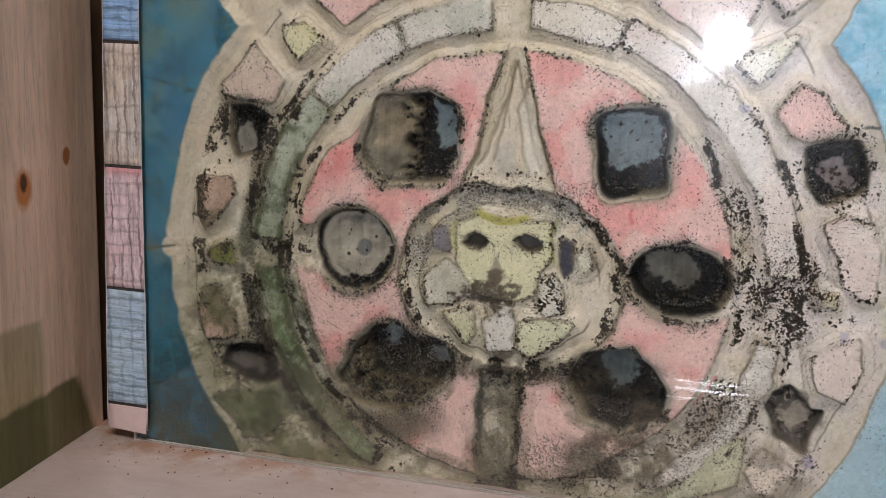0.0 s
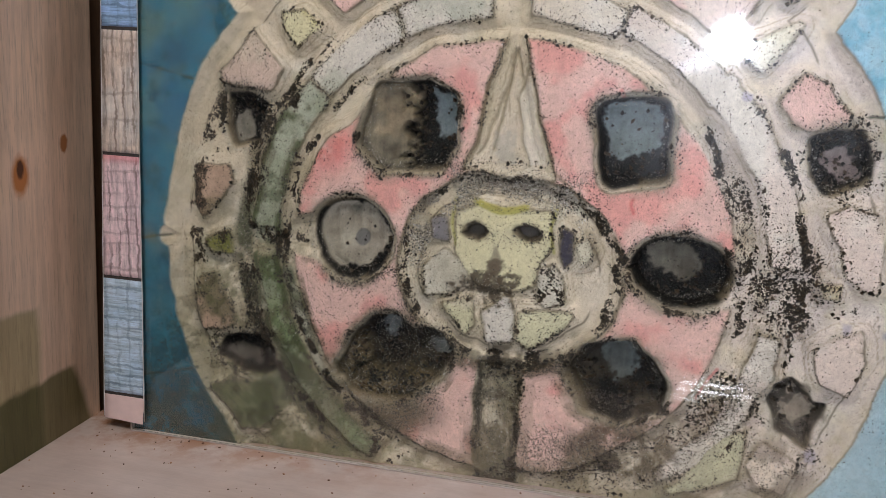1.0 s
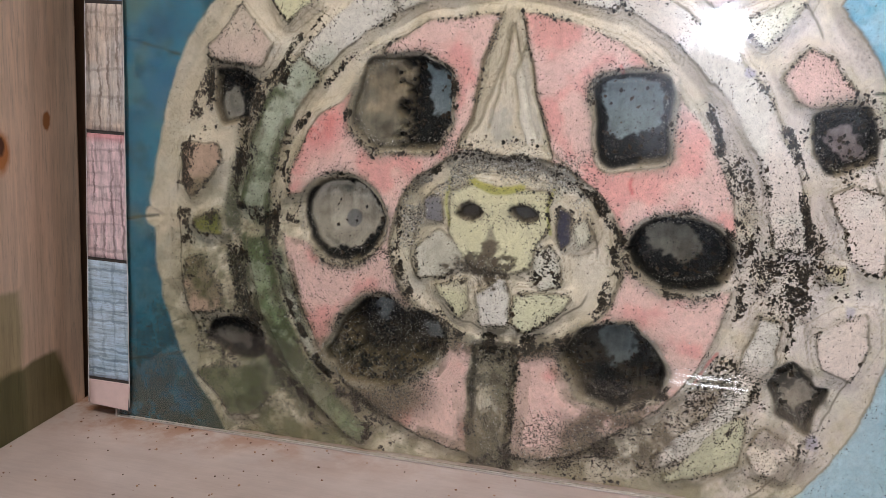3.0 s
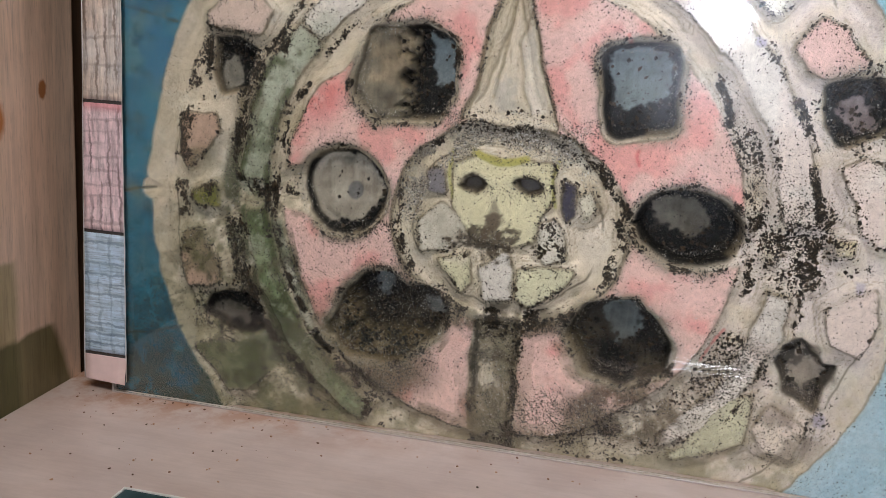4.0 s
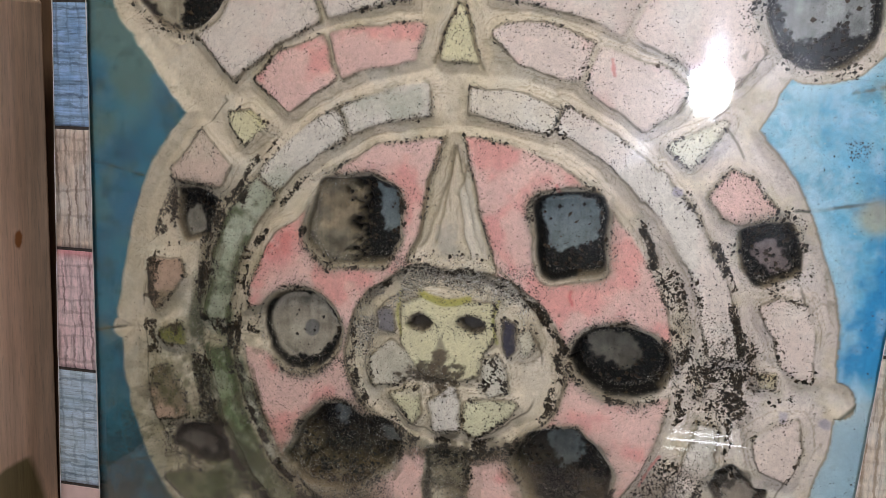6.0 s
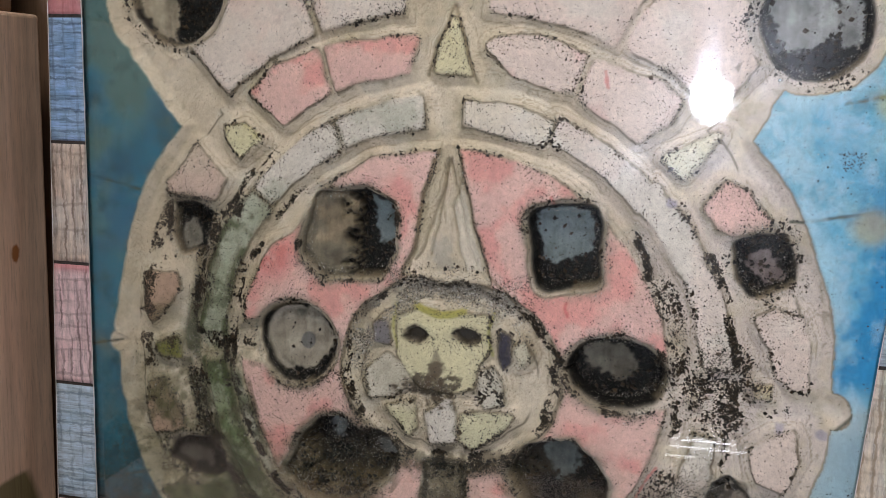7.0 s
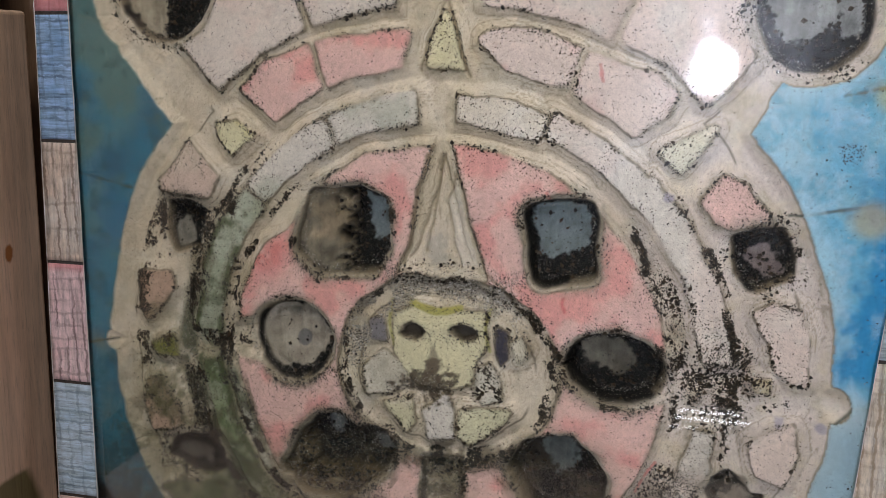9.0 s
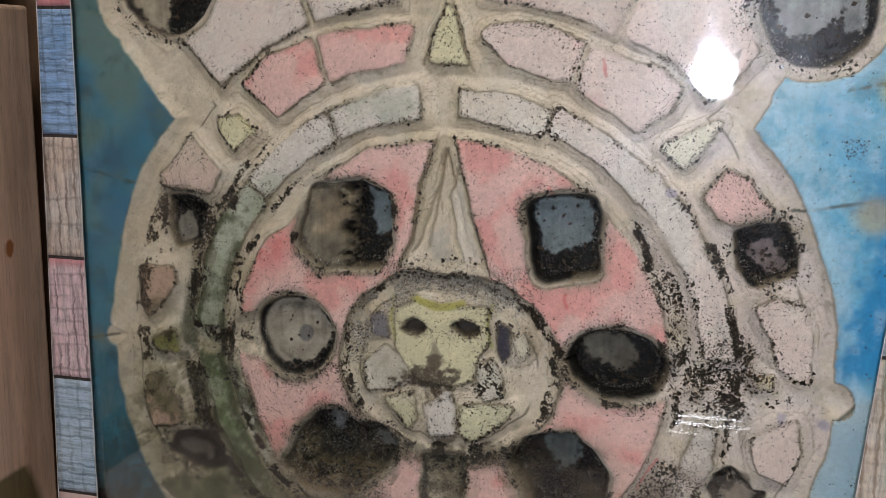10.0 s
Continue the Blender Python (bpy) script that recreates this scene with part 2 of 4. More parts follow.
def empty(name, x, y, z):
    ob = new(name)
    ob.empty_display_size = 0.01
    ob.location = (x, y, z)
    return ob


def under(ob, parent):
    """Parents ob where it stands."""
    ob.parent = parent
    ob.matrix_parent_inverse = Matrix.Translation(-parent.location)
    return ob


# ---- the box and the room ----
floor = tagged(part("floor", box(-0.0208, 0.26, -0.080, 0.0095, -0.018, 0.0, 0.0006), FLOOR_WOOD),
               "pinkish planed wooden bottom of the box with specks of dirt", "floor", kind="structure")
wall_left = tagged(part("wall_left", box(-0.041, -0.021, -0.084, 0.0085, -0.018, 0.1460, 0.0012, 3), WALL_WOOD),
                   "planed pine side board with two knots and a darker olive foot", "wall", kind="structure")
tagged(part("wall_left_upper", box(-0.047, -0.0265, -0.084, 0.0085, 0.1465, 0.30, 0.0012, 3), SHADED_WOOD),
       "set-back upper side board of the wooden box, darkened for its shade", "wall", kind="structure")
tagged(part("wall_back", box(-0.047, 0.28, 0.0255, 0.038, -0.018, 0.30), SHADED_WOOD),
       "wooden back board behind the nest, darkened for the shade in the gap", "wall", kind="structure")
tagged(part("wall_right", box(0.2605, 0.28, -0.084, 0.0250, -0.018, 0.30, 0.001), WALL_WOOD.copy()),
       "planed pine side board of the box", "wall", kind="structure")
for name, b in (("wall_room_back", (-0.47, 0.77, 0.25, 0.27, -0.38, 0.75)), ("wall_room_front", (-0.47, 0.77, -1.14, -1.12, -0.38, 0.75)),
                ("wall_room_left", (-0.49, -0.47, -1.14, 0.27, -0.38, 0.75)), ("wall_room_right", (0.77, 0.79, -1.14, 0.27, -0.38, 0.75)),
                ("ceiling", (-0.49, 0.79, -1.14, 0.27, 0.75, 0.77)), ("floor_room", (-0.49, 0.79, -1.14, 0.27, -0.40, -0.38))):
    tagged(part(name, box(*b), ROOM_PAINT), "plain painted room surface", "wall", kind="structure")
TABLE = wood_material("table_wood", (0.3, 0.2, 0.13), (0.2, 0.12, 0.08), 0, scale=0.2)
for v in wall_left.data.vertices:
    v.co.x += 0.019 * max(v.co.z, 0.0)
table = tagged(empty("table", 0.12, 0.06, -0.38), "low plain wooden table under the box", "table")
under(part("tabletop", box(-0.10, 0.34, -0.09, 0.20, -0.04, -0.0185, 0.003), TABLE), table)
for x in (-0.075, 0.315):
    for y in (-0.065, 0.175):
        under(part("leg", box(x - 0.015, x + 0.015, y - 0.015, y + 0.015, -0.38, -0.0405, 0.002), TABLE), table)


# ---- the carved plaster nest ----
STEP = 0.3
U0, U1, V1 = -5.0, 205.0, 168.0
uu, vv = np.meshgrid(np.arange(U0, U1 + STEP / 2, STEP), np.arange(0.0, V1 + STEP / 2, STEP))
rng = np.random.default_rng(7)


def cloud(size, octaves=4, fall=0.55, sx=1.0, sy=1.0, turn=0.0):
    """Smooth value noise from 0 to 1 over the plan, with features of about that many millimetres."""
    total, weight, amp = np.zeros_like(uu), 0.0, 1.0
    ca, sa = math.cos(turn), math.sin(turn)
    for _ in range(octaves):
        grid = rng.random((256, 256))
        a, b = (uu * ca + vv * sa) / (size * sx) + 300, (vv * ca - uu * sa) / (size * sy) + 300
        i, j = np.floor(a).astype(int), np.floor(b).astype(int)
        fa, fb = a - i, b - j
        fa, fb = fa * fa * (3 - 2 * fa), fb * fb * (3 - 2 * fb)
        i, j = i % 255, j % 255
        total += amp * ((grid[i, j] * (1 - fa) + grid[i + 1, j] * fa) * (1 - fb) + (grid[i, j + 1] * (1 - fa) + grid[i + 1, j + 1] * fa) * fb)
        weight += amp
        size, amp = size / 2, amp * fall
    return np.clip((total / weight - 0.5) * 1.6 + 0.5, 0, 1)


def polar_cloud(across, along, octaves):
    """Noise drawn out round the wheel, as a gouge leaves it."""
    global uu, vv
    keep = uu, vv
    uu, vv = rad, ang * 0.0174533 * 60 * across / along
    out = cloud(across, octaves)
    uu, vv = keep
    return out


WARP_U, WARP_V = (cloud(9, 4, 0.5) - 0.5) * 1.7, (cloud(9, 4, 0.5) - 0.5) * 1.7
pu, pv = uu + WARP_U, vv + WARP_V
CU, CV = 100.0, 59.0
rad, ang = np.hypot(pu - CU, pv - CV), np.degrees(np.arctan2(pv - CV, pu - CU)) % 360


def poly(*pts, round_by=1.0):
    """Distance to a closed outline: below zero inside."""
    d, inside = np.full_like(uu, 1e9), np.zeros_like(uu, bool)
    for (ax, ay), (bx, by) in zip(pts, pts[1:] + pts[:1]):
        ex, ey = bx - ax, by - ay
        k = np.clip(((pu - ax) * ex + (pv - ay) * ey) / (ex * ex + ey * ey), 0, 1)
        d = np.minimum(d, np.hypot(pu - ax - k * ex, pv - ay - k * ey))
        if ay != by:
            inside ^= ((ay > pv) != (by > pv)) & (pu < (bx - ax) * (pv - ay) / (by - ay) + ax)
    return np.where(inside, -d, d) - round_by


def oval(u, v, ru, rv=None, turn=0.0):
    rv = rv or ru
    c, s = math.cos(math.radians(turn)), math.sin(math.radians(turn))
    a, b = ((pu - u) * c + (pv - v) * s) / ru, ((pv - v) * c - (pu - u) * s) / rv
    return (np.hypot(a, b) - 1) * min(ru, rv)


def arc(r0, r1, a0, a1, u=CU, v=CV, soft=1.5):
    """A band between two radii from angle a0 to a1, with rounded ends."""
    r, a = np.hypot(pu - u, pv - v), np.degrees(np.arctan2(pv - v, pu - u))
    mid, half = (a0 + a1) / 2, (a1 - a0) / 2
    off = np.abs((a - mid + 180) % 360 - 180) - half
    return smooth_max(np.abs(r - (r0 + r1) / 2) - (r1 - r0) / 2, np.radians(off) * (r0 + r1) / 2, soft)


def stroke(pts, width):
    d = np.full_like(uu, 1e9)
    for (ax, ay), (bx, by) in zip(pts, pts[1:]):
        ex, ey = bx - ax, by - ay
        k = np.clip(((pu - ax) * ex + (pv - ay) * ey) / (ex * ex + ey * ey), 0, 1)
        d = np.minimum(d, np.hypot(pu - ax - k * ex, pv - ay - k * ey))
    return d - width / 2


def smooth_max(a, b, k):
    h = np.clip(0.5 - 0.5 * (b - a) / k, 0, 1)
    return b + (a - b) * h + k * h * (1 - h)


def step(x, a, b):
    k = np.clip((x - a) / (b - a), 0, 1)
    return k * k * (3 - 2 * k)


# pits, deep and shallow: outline, depth in mm, floor colour, how far the painted shade reaches in, shift of the floor
# patch
SLATE, TAN, PIT_SHADE, UMBER = (0.22, 0.26, 0.26), (0.34, 0.27, 0.18), (0.005, 0.005, 0.005), (0.11, 0.078, 0.045)
square_left = poly((67.4, 99.4), (79, 99.6), (83.6, 97.4), (83.8, 88), (81.2, 84), (68.4, 83.4), (64.6, 87), round_by=3.0)
square_right = poly((123.4, 97.4), (134.4, 99.6), (135.6, 96), (135.2, 84.8), (125, 83), (124, 88), round_by=3.2)
round_left = oval(60.2, 62, 10.6, 11.0)
round_right = np.minimum(oval(143.2, 60.8, 12.2, 9.2, -4), poly((130.6, 61), (138, 65), (138, 57.4), round_by=0.6))
low_left = poly((63.4, 33.6), (67.8, 38.6), (72, 38.6), (77.4, 35), (81.4, 36.4), (84.2, 33.6), (82.8, 29.4), (74.6, 23.2), (63, 22), (60.4, 26), round_by=3.4)
low_right = poly((120.8, 33), (124.4, 37.6), (131.4, 39.4), (135.6, 36), (138.8, 31), (138.8, 28), (131.6, 24.2), (124.6, 26.8), round_by=3.6)
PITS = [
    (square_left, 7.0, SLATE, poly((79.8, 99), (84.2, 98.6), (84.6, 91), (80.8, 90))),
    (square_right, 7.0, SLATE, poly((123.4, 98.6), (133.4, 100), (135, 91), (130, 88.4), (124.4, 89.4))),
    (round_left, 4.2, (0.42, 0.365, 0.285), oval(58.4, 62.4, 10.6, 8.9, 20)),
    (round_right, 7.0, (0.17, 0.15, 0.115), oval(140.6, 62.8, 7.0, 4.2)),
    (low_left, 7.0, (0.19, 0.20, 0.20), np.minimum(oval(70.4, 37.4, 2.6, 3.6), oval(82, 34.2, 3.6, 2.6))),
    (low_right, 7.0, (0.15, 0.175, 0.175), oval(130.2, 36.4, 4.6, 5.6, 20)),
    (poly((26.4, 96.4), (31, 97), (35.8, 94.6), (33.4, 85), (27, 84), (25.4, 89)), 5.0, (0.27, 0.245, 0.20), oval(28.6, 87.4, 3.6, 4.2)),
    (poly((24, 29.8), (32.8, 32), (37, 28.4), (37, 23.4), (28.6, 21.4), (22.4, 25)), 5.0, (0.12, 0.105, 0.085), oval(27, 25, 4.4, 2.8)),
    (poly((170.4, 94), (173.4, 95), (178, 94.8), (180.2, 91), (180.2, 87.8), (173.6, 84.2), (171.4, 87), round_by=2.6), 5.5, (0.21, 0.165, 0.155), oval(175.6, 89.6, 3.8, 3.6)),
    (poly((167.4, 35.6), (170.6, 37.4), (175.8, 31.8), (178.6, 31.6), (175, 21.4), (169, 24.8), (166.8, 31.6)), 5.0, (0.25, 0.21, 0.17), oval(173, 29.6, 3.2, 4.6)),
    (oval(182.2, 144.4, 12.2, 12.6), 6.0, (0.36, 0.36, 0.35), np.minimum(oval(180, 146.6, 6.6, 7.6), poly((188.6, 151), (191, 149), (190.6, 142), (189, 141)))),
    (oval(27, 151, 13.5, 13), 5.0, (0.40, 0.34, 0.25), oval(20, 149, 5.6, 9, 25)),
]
pit_all = np.minimum.reduce([p[0] for p in PITS])

# raised panels that touch the glass: name, outline, colour, second colour for blotches
LICHEN = (0.47, 0.475, 0.37)
PINK, ROSE, BLUSH, CREAM, CHALK = (0.82, 0.54, 0.47), (0.80, 0.31, 0.27), (0.78, 0.63, 0.545), (0.76, 0.65, 0.51), (0.76, 0.685, 0.60)
YELLOW, MOSS, AZURE, SKY = (0.74, 0.665, 0.43), (0.075, 0.09, 0.032), (0.035, 0.20, 0.29), (0.12, 0.42, 0.62)
centre_ring = oval(101.2, 57.4, 28.6, 24.6)
spoke_up = poly((99.5, 116), (101.5, 116), (110.5, 82), (90.5, 82), round_by=0.6)
spoke_down = poly((95.4, 34), (105, 34), (106, -3), (96.4, -3), round_by=0.4)
wheel = np.maximum.reduce([rad - 55, -(centre_ring - 0.6), -(pit_all - 1.0), -(spoke_up - 0.4), -(spoke_down - 0.6),
                           -(poly((40, 65), (52, 67), (52, 56), (40, 57))), -(poly((150, 63), (162, 61), (162, 55), (150, 54)))])
wheel = np.maximum(wheel, -poly((62, 103), (70, 106), (66, 100), (58, 92), (52, 88), (50, 92), round_by=1.2))
PANELS = []
for a0, a1 in ((90, 129), (129, 180), (180, 231), (231, 270), (270, 316), (316, 360), (0, 48), (48, 90)):
    PANELS.append(("pink_panel", np.where((ang >= a0) & (ang < a1), wheel, 5.0), PINK, ROSE))
PANELS += [
    ("white_panel", arc(60.2, 67.6, 96, 116), CHALK, LICHEN), ("white_panel", arc(60.2, 67.6, 116.5, 140), CHALK, LICHEN),
    ("white_panel", arc(60.0, 67.6, 140.4, 176), LICHEN, (0.33, 0.36, 0.24)),
    ("white_panel", arc(60.4, 67.4, 67.6, 87), CHALK, CREAM), ("white_panel", np.minimum(arc(62.0, 68.6, 42, 67), arc(62.8, 70.0, 5, 44)), CHALK, BLUSH),
    ("white_panel", poly((162.4, 47.6), (166, 47), (165.6, 38), (160.4, 26.6), (151, 13), (142, 7.2), (141.6, 9), (153, 22.6), (159.6, 37), round_by=0.6), CHALK, BLUSH),
    ("green_panel", arc(60.0, 66.0, 184, 240), (0.21, 0.26, 0.13), (0.36, 0.39, 0.25)),
    ("white_panel", arc(56.0, 58.6, 186, 222), (0.52, 0.50, 0.40), MOSS),
    ("pink_panel", poly((49.4, 126.4), (55.2, 132.4), (66, 136), (69, 127.6), (57.6, 119.6)), PINK, ROSE),
    ("pink_panel", poly((69.4, 136.8), (77, 138.6), (91.6, 139.8), (89.6, 132), (79.6, 130.8), (72, 128.2)), PINK, ROSE),
    ("pink_panel", poly((110.4, 139), (112.4, 139.8), (121.4, 140.2), (132, 135.6), (129.8, 129.2), (126.4, 129.4), (116, 131.8)), BLUSH, PINK),
    ("pink_panel", poly((135.4, 134), (142, 132.6), (148.8, 130.2), (154.2, 125.8), (151.8, 122.2), (145.2, 117.8), (132.8, 127)), BLUSH, PINK),
    ("white_panel", np.maximum(arc(88.5, 112, 112.5, 131), -(pit_all - 2.0)), BLUSH, CHALK), ("white_panel", arc(88, 112, 97, 111.4), BLUSH, CHALK),
    ("white_panel", arc(88, 112, 63.6, 84), BLUSH, CHALK), ("white_panel", np.maximum(arc(89.5, 112, 47, 62.5), -(pit_all - 2.5)), BLUSH, CHALK),
    ("yellow_panel", poly((101, 144), (98.8, 138.4), (97.6, 133), (105.2, 133), (103, 139.8)), YELLOW, (0.66, 0.57, 0.20)),
    ("yellow_panel", poly((41.8, 117.4), (46.4, 118.4), (51.2, 114.8), (44.4, 110.6), (42.8, 113.4), round_by=0.7), YELLOW, (0.64, 0.56, 0.22)),
    ("yellow_panel", poly((152, 113.4), (156.6, 115.6), (162.4, 118.8), (156.6, 109.2)), (0.72, 0.66, 0.48), CREAM),
    ("pink_panel", poly((32.8, 111.6), (25.4, 102.6), (26, 100.8), (37.2, 99.2), (39.8, 103.8)), (0.70, 0.53, 0.44), CREAM),
    ("pink_panel", poly((166.4, 107.6), (169.8, 106.8), (172, 102.8), (174.6, 99.6), (168, 97.8), (164.4, 99.2), (162.2, 102.4)), PINK, BLUSH),
    ("pink_panel", poly((17.8, 77), (24.6, 77.6), (25.6, 74), (22.4, 69.8), (18.4, 65.8), (17.2, 68)), (0.56, 0.38, 0.28), MOSS),
    ("pink_panel", poly((18.2, 47), (21.4, 47.4), (27, 36.2), (24.2, 34.4), (19, 34.4), (17.2, 41.4)), (0.56, 0.38, 0.28), MOSS),
    ("yellow_panel", poly((19.8, 57.6), (25.4, 59.6), (26.2, 56), (22, 55.2), round_by=0.7), (0.40, 0.38, 0.08), MOSS),
    ("pink_panel", poly((174.6, 77.4), (178.4, 79), (183.4, 77.6), (185.6, 71.4), (186.2, 61.6), (179.8, 64.4), (178.8, 71.4)), BLUSH, CHALK),
    ("yellow_panel", poly((174.6, 61.4), (177.6, 61.8), (177.4, 59.2), (175.2, 59), round_by=0.5), (0.70, 0.60, 0.36), CREAM),
    ("pink_panel", poly((176, 45.6), (180, 49.6), (183.6, 50.4), (185.4, 44.4), (182.6, 36), (177.2, 38)), BLUSH, CHALK),
    ("green_panel", poly((21.4, 15.4), (36, 19.2), (38.6, 11.6), (34.6, 7), (29, 6.2)), (0.19, 0.19, 0.10), (0.36, 0.32, 0.22)),
    ("blush_panel", poly((166, 20), (172.6, 16.6), (171.4, 9.4), (166.6, 10.8), (164, 15)), BLUSH, CREAM),
    ("cream_panel", poly((156, 21), (160.6, 21.6), (160.8, 11.6), (145, 4.4), (148, 7.4)), (0.60, 0.56, 0.38), CREAM),
    ("face_panel", np.maximum(poly((88.6, 70.6), (92.6, 72.8), (102.5, 72.8), (110.4, 72.6), (111.2, 65.4), (108.2, 60.2), (107.4, 54), (101.4, 53), (95, 53.4), (91.4, 57), (88.6, 62)),
                              -np.minimum(oval(92.4, 66.6, 3.4, 2.1), oval(106, 67.4, 3.6, 2.3))), YELLOW, (0.74, 0.68, 0.46)),
    ("white_panel", poly((80.6, 56.4), (85, 60.6), (89.4, 57.4), (90.6, 53.6), (86.2, 50.8), (81.2, 50.2)), (0.64, 0.58, 0.47), (0.46, 0.40, 0.31)),
    ("white_panel", poly((110.2, 57.4), (112.7, 58.6), (114.8, 56.6), (115.4, 52), (111.5, 50.2), (110.2, 52.4)), (0.66, 0.60, 0.50), (0.48, 0.40, 0.32)),
    ("yellow_panel", poly((86, 46.8), (92.2, 48), (92.8, 42.8), (90.8, 40.8), round_by=0.8), (0.70, 0.64, 0.42), CREAM),
    ("white_panel", poly((96.4, 45.8), (101.8, 50), (102.6, 40.4), (97.6, 39.8)), CHALK, (0.50, 0.48, 0.44)),
    ("yellow_panel", poly((105.2, 46.4), (111.5, 47.4), (117.4, 47.6), (115.8, 44.6), (107.3, 38.8), (105.2, 40.2)), (0.70, 0.65, 0.44), CREAM),
    ("blue_panel", poly((115, 69.4), (117, 68.4), (117, 61.8), (116, 60.8), (114.8, 63), round_by=0.5), (0.05, 0.045, 0.07), (0.14, 0.13, 0.16)),
    ("white_panel", poly((118.8, 65.8), (120.8, 66.8), (121.8, 63.4), (120.2, 61.4), round_by=0.7), (0.66, 0.60, 0.46), CREAM),
    ("grey_panel", poly((82.2, 68), (84.6, 68.6), (85, 64.8), (82.4, 65)), (0.22, 0.20, 0.205), CREAM),
]
left_tip, right_tip = stroke([(16, 57.4), (11, 57.4), (8.6, 57.5)], 6.4), stroke([(184, 58.4), (190, 57.2), (192.2, 56.6)], 8.6)
horn_left = stroke([(20, 137), (31, 122), (46, 107)], 10)
horn_right = stroke([(172, 134), (166, 118), (150, 110)], 10)
body = np.minimum.reduce([rad - 92.5, oval(33, 129, 9), poly((28, 124), (46, 106), (66, 126), (40, 142)), poly((172, 124), (154, 106), (136, 126), (160, 142)), left_tip, right_tip, horn_left, horn_right, oval(100, 150, 78, 30), oval(27, 150, 19, 17), oval(182, 145, 16, 16)])
PANELS.append(("blue_margin", np.where(pu < CU, -(body - 0.3), 5.0), AZURE, (0.10, 0.24, 0.26)))
PANELS.append(("blue_margin", np.where(pu >= CU, -(body - 0.3), 5.0), SKY, (0.36, 0.58, 0.66)))

margin_left = body > 0.3
# heights, in mm behind the glass, and pigment
panel_d = np.stack([p[1] for p in PANELS])
which = panel_d.argmin(0)
panel = panel_d.min(0)
fine, mid, big, streak = cloud(1.2, 3), cloud(6, 4), cloud(22, 4), cloud(5, 4, 0.6, 1, 6, 0.2)
carve, knife = polar_cloud(2.2, 16, 3), polar_cloud(4.5, 22, 3)
in_spoke = np.minimum(spoke_up, spoke_down) < 0.8
carve, knife = np.where(in_spoke, streak, carve), np.where(in_spoke, cloud(4, 3, 0.5, 1, 7, 0.05), knife)
depth = 1.75 * step(panel, -0.5, 3.6) * (0.8 + 0.4 * mid + 0.10 * carve) + 0.3 * step(panel, 0.0, 0.35) + 0.05 * fine
colour = np.empty(uu.shape + (3,))
colour[:] = CREAM


def paint(mask, tint):
    global colour
    colour = colour * (1 - mask[..., None]) + np.asarray(tint) * mask[..., None]


paint(0.4 * step(big, 0.35, 0.7), (0.56, 0.45, 0.32))
paint(0.5 * step(cloud(8, 4), 0.55, 0.8), (0.66, 0.61, 0.52))
grime = step(cloud(7, 5, 0.65), 0.42, 0.72)
paint(0.34 * grime, (0.50, 0.40, 0.26))
paint(0.8 * step(uu, 112, 172) * step(mid, 0.1, 0.6), (0.71, 0.605, 0.55))
paint(0.45 * step(cloud(26, 4), 0.45, 0.7) * step(uu, 150, 60), (0.50, 0.42, 0.26))
blotch = step(cloud(11, 4), 0.45, 0.75)
for k, (name, d, first, second) in enumerate(PANELS):
    here = step(-d, -0.5, 0.35) * (which == k)
    paint(here, first)
    paint(here * blotch * 0.62, second)
    paint(here * step(fine, 0.62, 0.9) * 0.16, (0.34, 0.27, 0.20))
soil = step(cloud(16, 4), 0.3, 0.6)
not_margin = which < len(PANELS) - 2
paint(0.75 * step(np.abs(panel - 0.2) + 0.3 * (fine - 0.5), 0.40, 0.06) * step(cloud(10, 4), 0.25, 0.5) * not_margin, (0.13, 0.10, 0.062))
paint(0.5 * step(np.abs(panel - 0.1) + 1.2 * (fine - 0.5), 1.3, 0.1) * soil * not_margin, (0.30, 0.25, 0.18))
paint(0.3 * step(panel, 3.2, 0.4) * step(panel, -0.2, 0.4) * soil * step(mid, 0.35, 0.65), (0.40, 0.33, 0.20))
for far in (1.3, 2.5):
    paint(0.6 * step(np.abs(panel - far + 0.9 * (cloud(8, 3) - 0.5)), 0.17, 0.03) * step(cloud(12, 3), 0.48, 0.6) * not_margin, (0.27, 0.21, 0.13))
for k in (0.38, 0.46, 0.54, 0.62):
    paint(0.5 * step(np.abs(knife - k), 0.010, 0.003) * (panel > 0.6) * step(mid, 0.48, 0.62), (0.26, 0.20, 0.125))
paint(0.16 * step(carve, 0.62, 0.85) * (panel > 0.3), (0.48, 0.40, 0.27))
for d in (centre_ring, centre_ring + 4.6, np.where(rad < 92, body + 6.5, 9.0)):
    paint(0.8 * step(np.abs(d + 0.4 * (mid - 0.5)), 0.34, 0.12) * (panel > -0.2) * step(cloud(9, 3), 0.3, 0.5), (0.16, 0.13, 0.09))
paint(0.7 * step(np.abs(body), 0.45, 0.15) * (uu > 100), (0.22, 0.18, 0.13))
# moss from the damp lower left, brown silt round the lower pits and the mouth
green_rim = step(np.abs(arc(60.4, 67.4, 150, 236) + 0.3), 1.5, 0.2) * step(cloud(6, 4), 0.3, 0.5)
wet = step(np.hypot((uu - 36) / 46, (vv - 14) / 66), 1.08, 0.3)
paint(0.85 * wet * step(0.6 * cloud(9, 4) + 0.4 * cloud(2.4, 3, 0.7), 0.28, 0.62) * ((panel > -1.4) | (rad > 58)) * (1 - 0.4 * step(rad, 83, 87)) * np.where(margin_left, 0.5, 1.0), MOSS)
paint(0.6 * wet * step(cloud(3, 4, 0.7), 0.52, 0.78) * (rad > 56), (0.028, 0.034, 0.014))
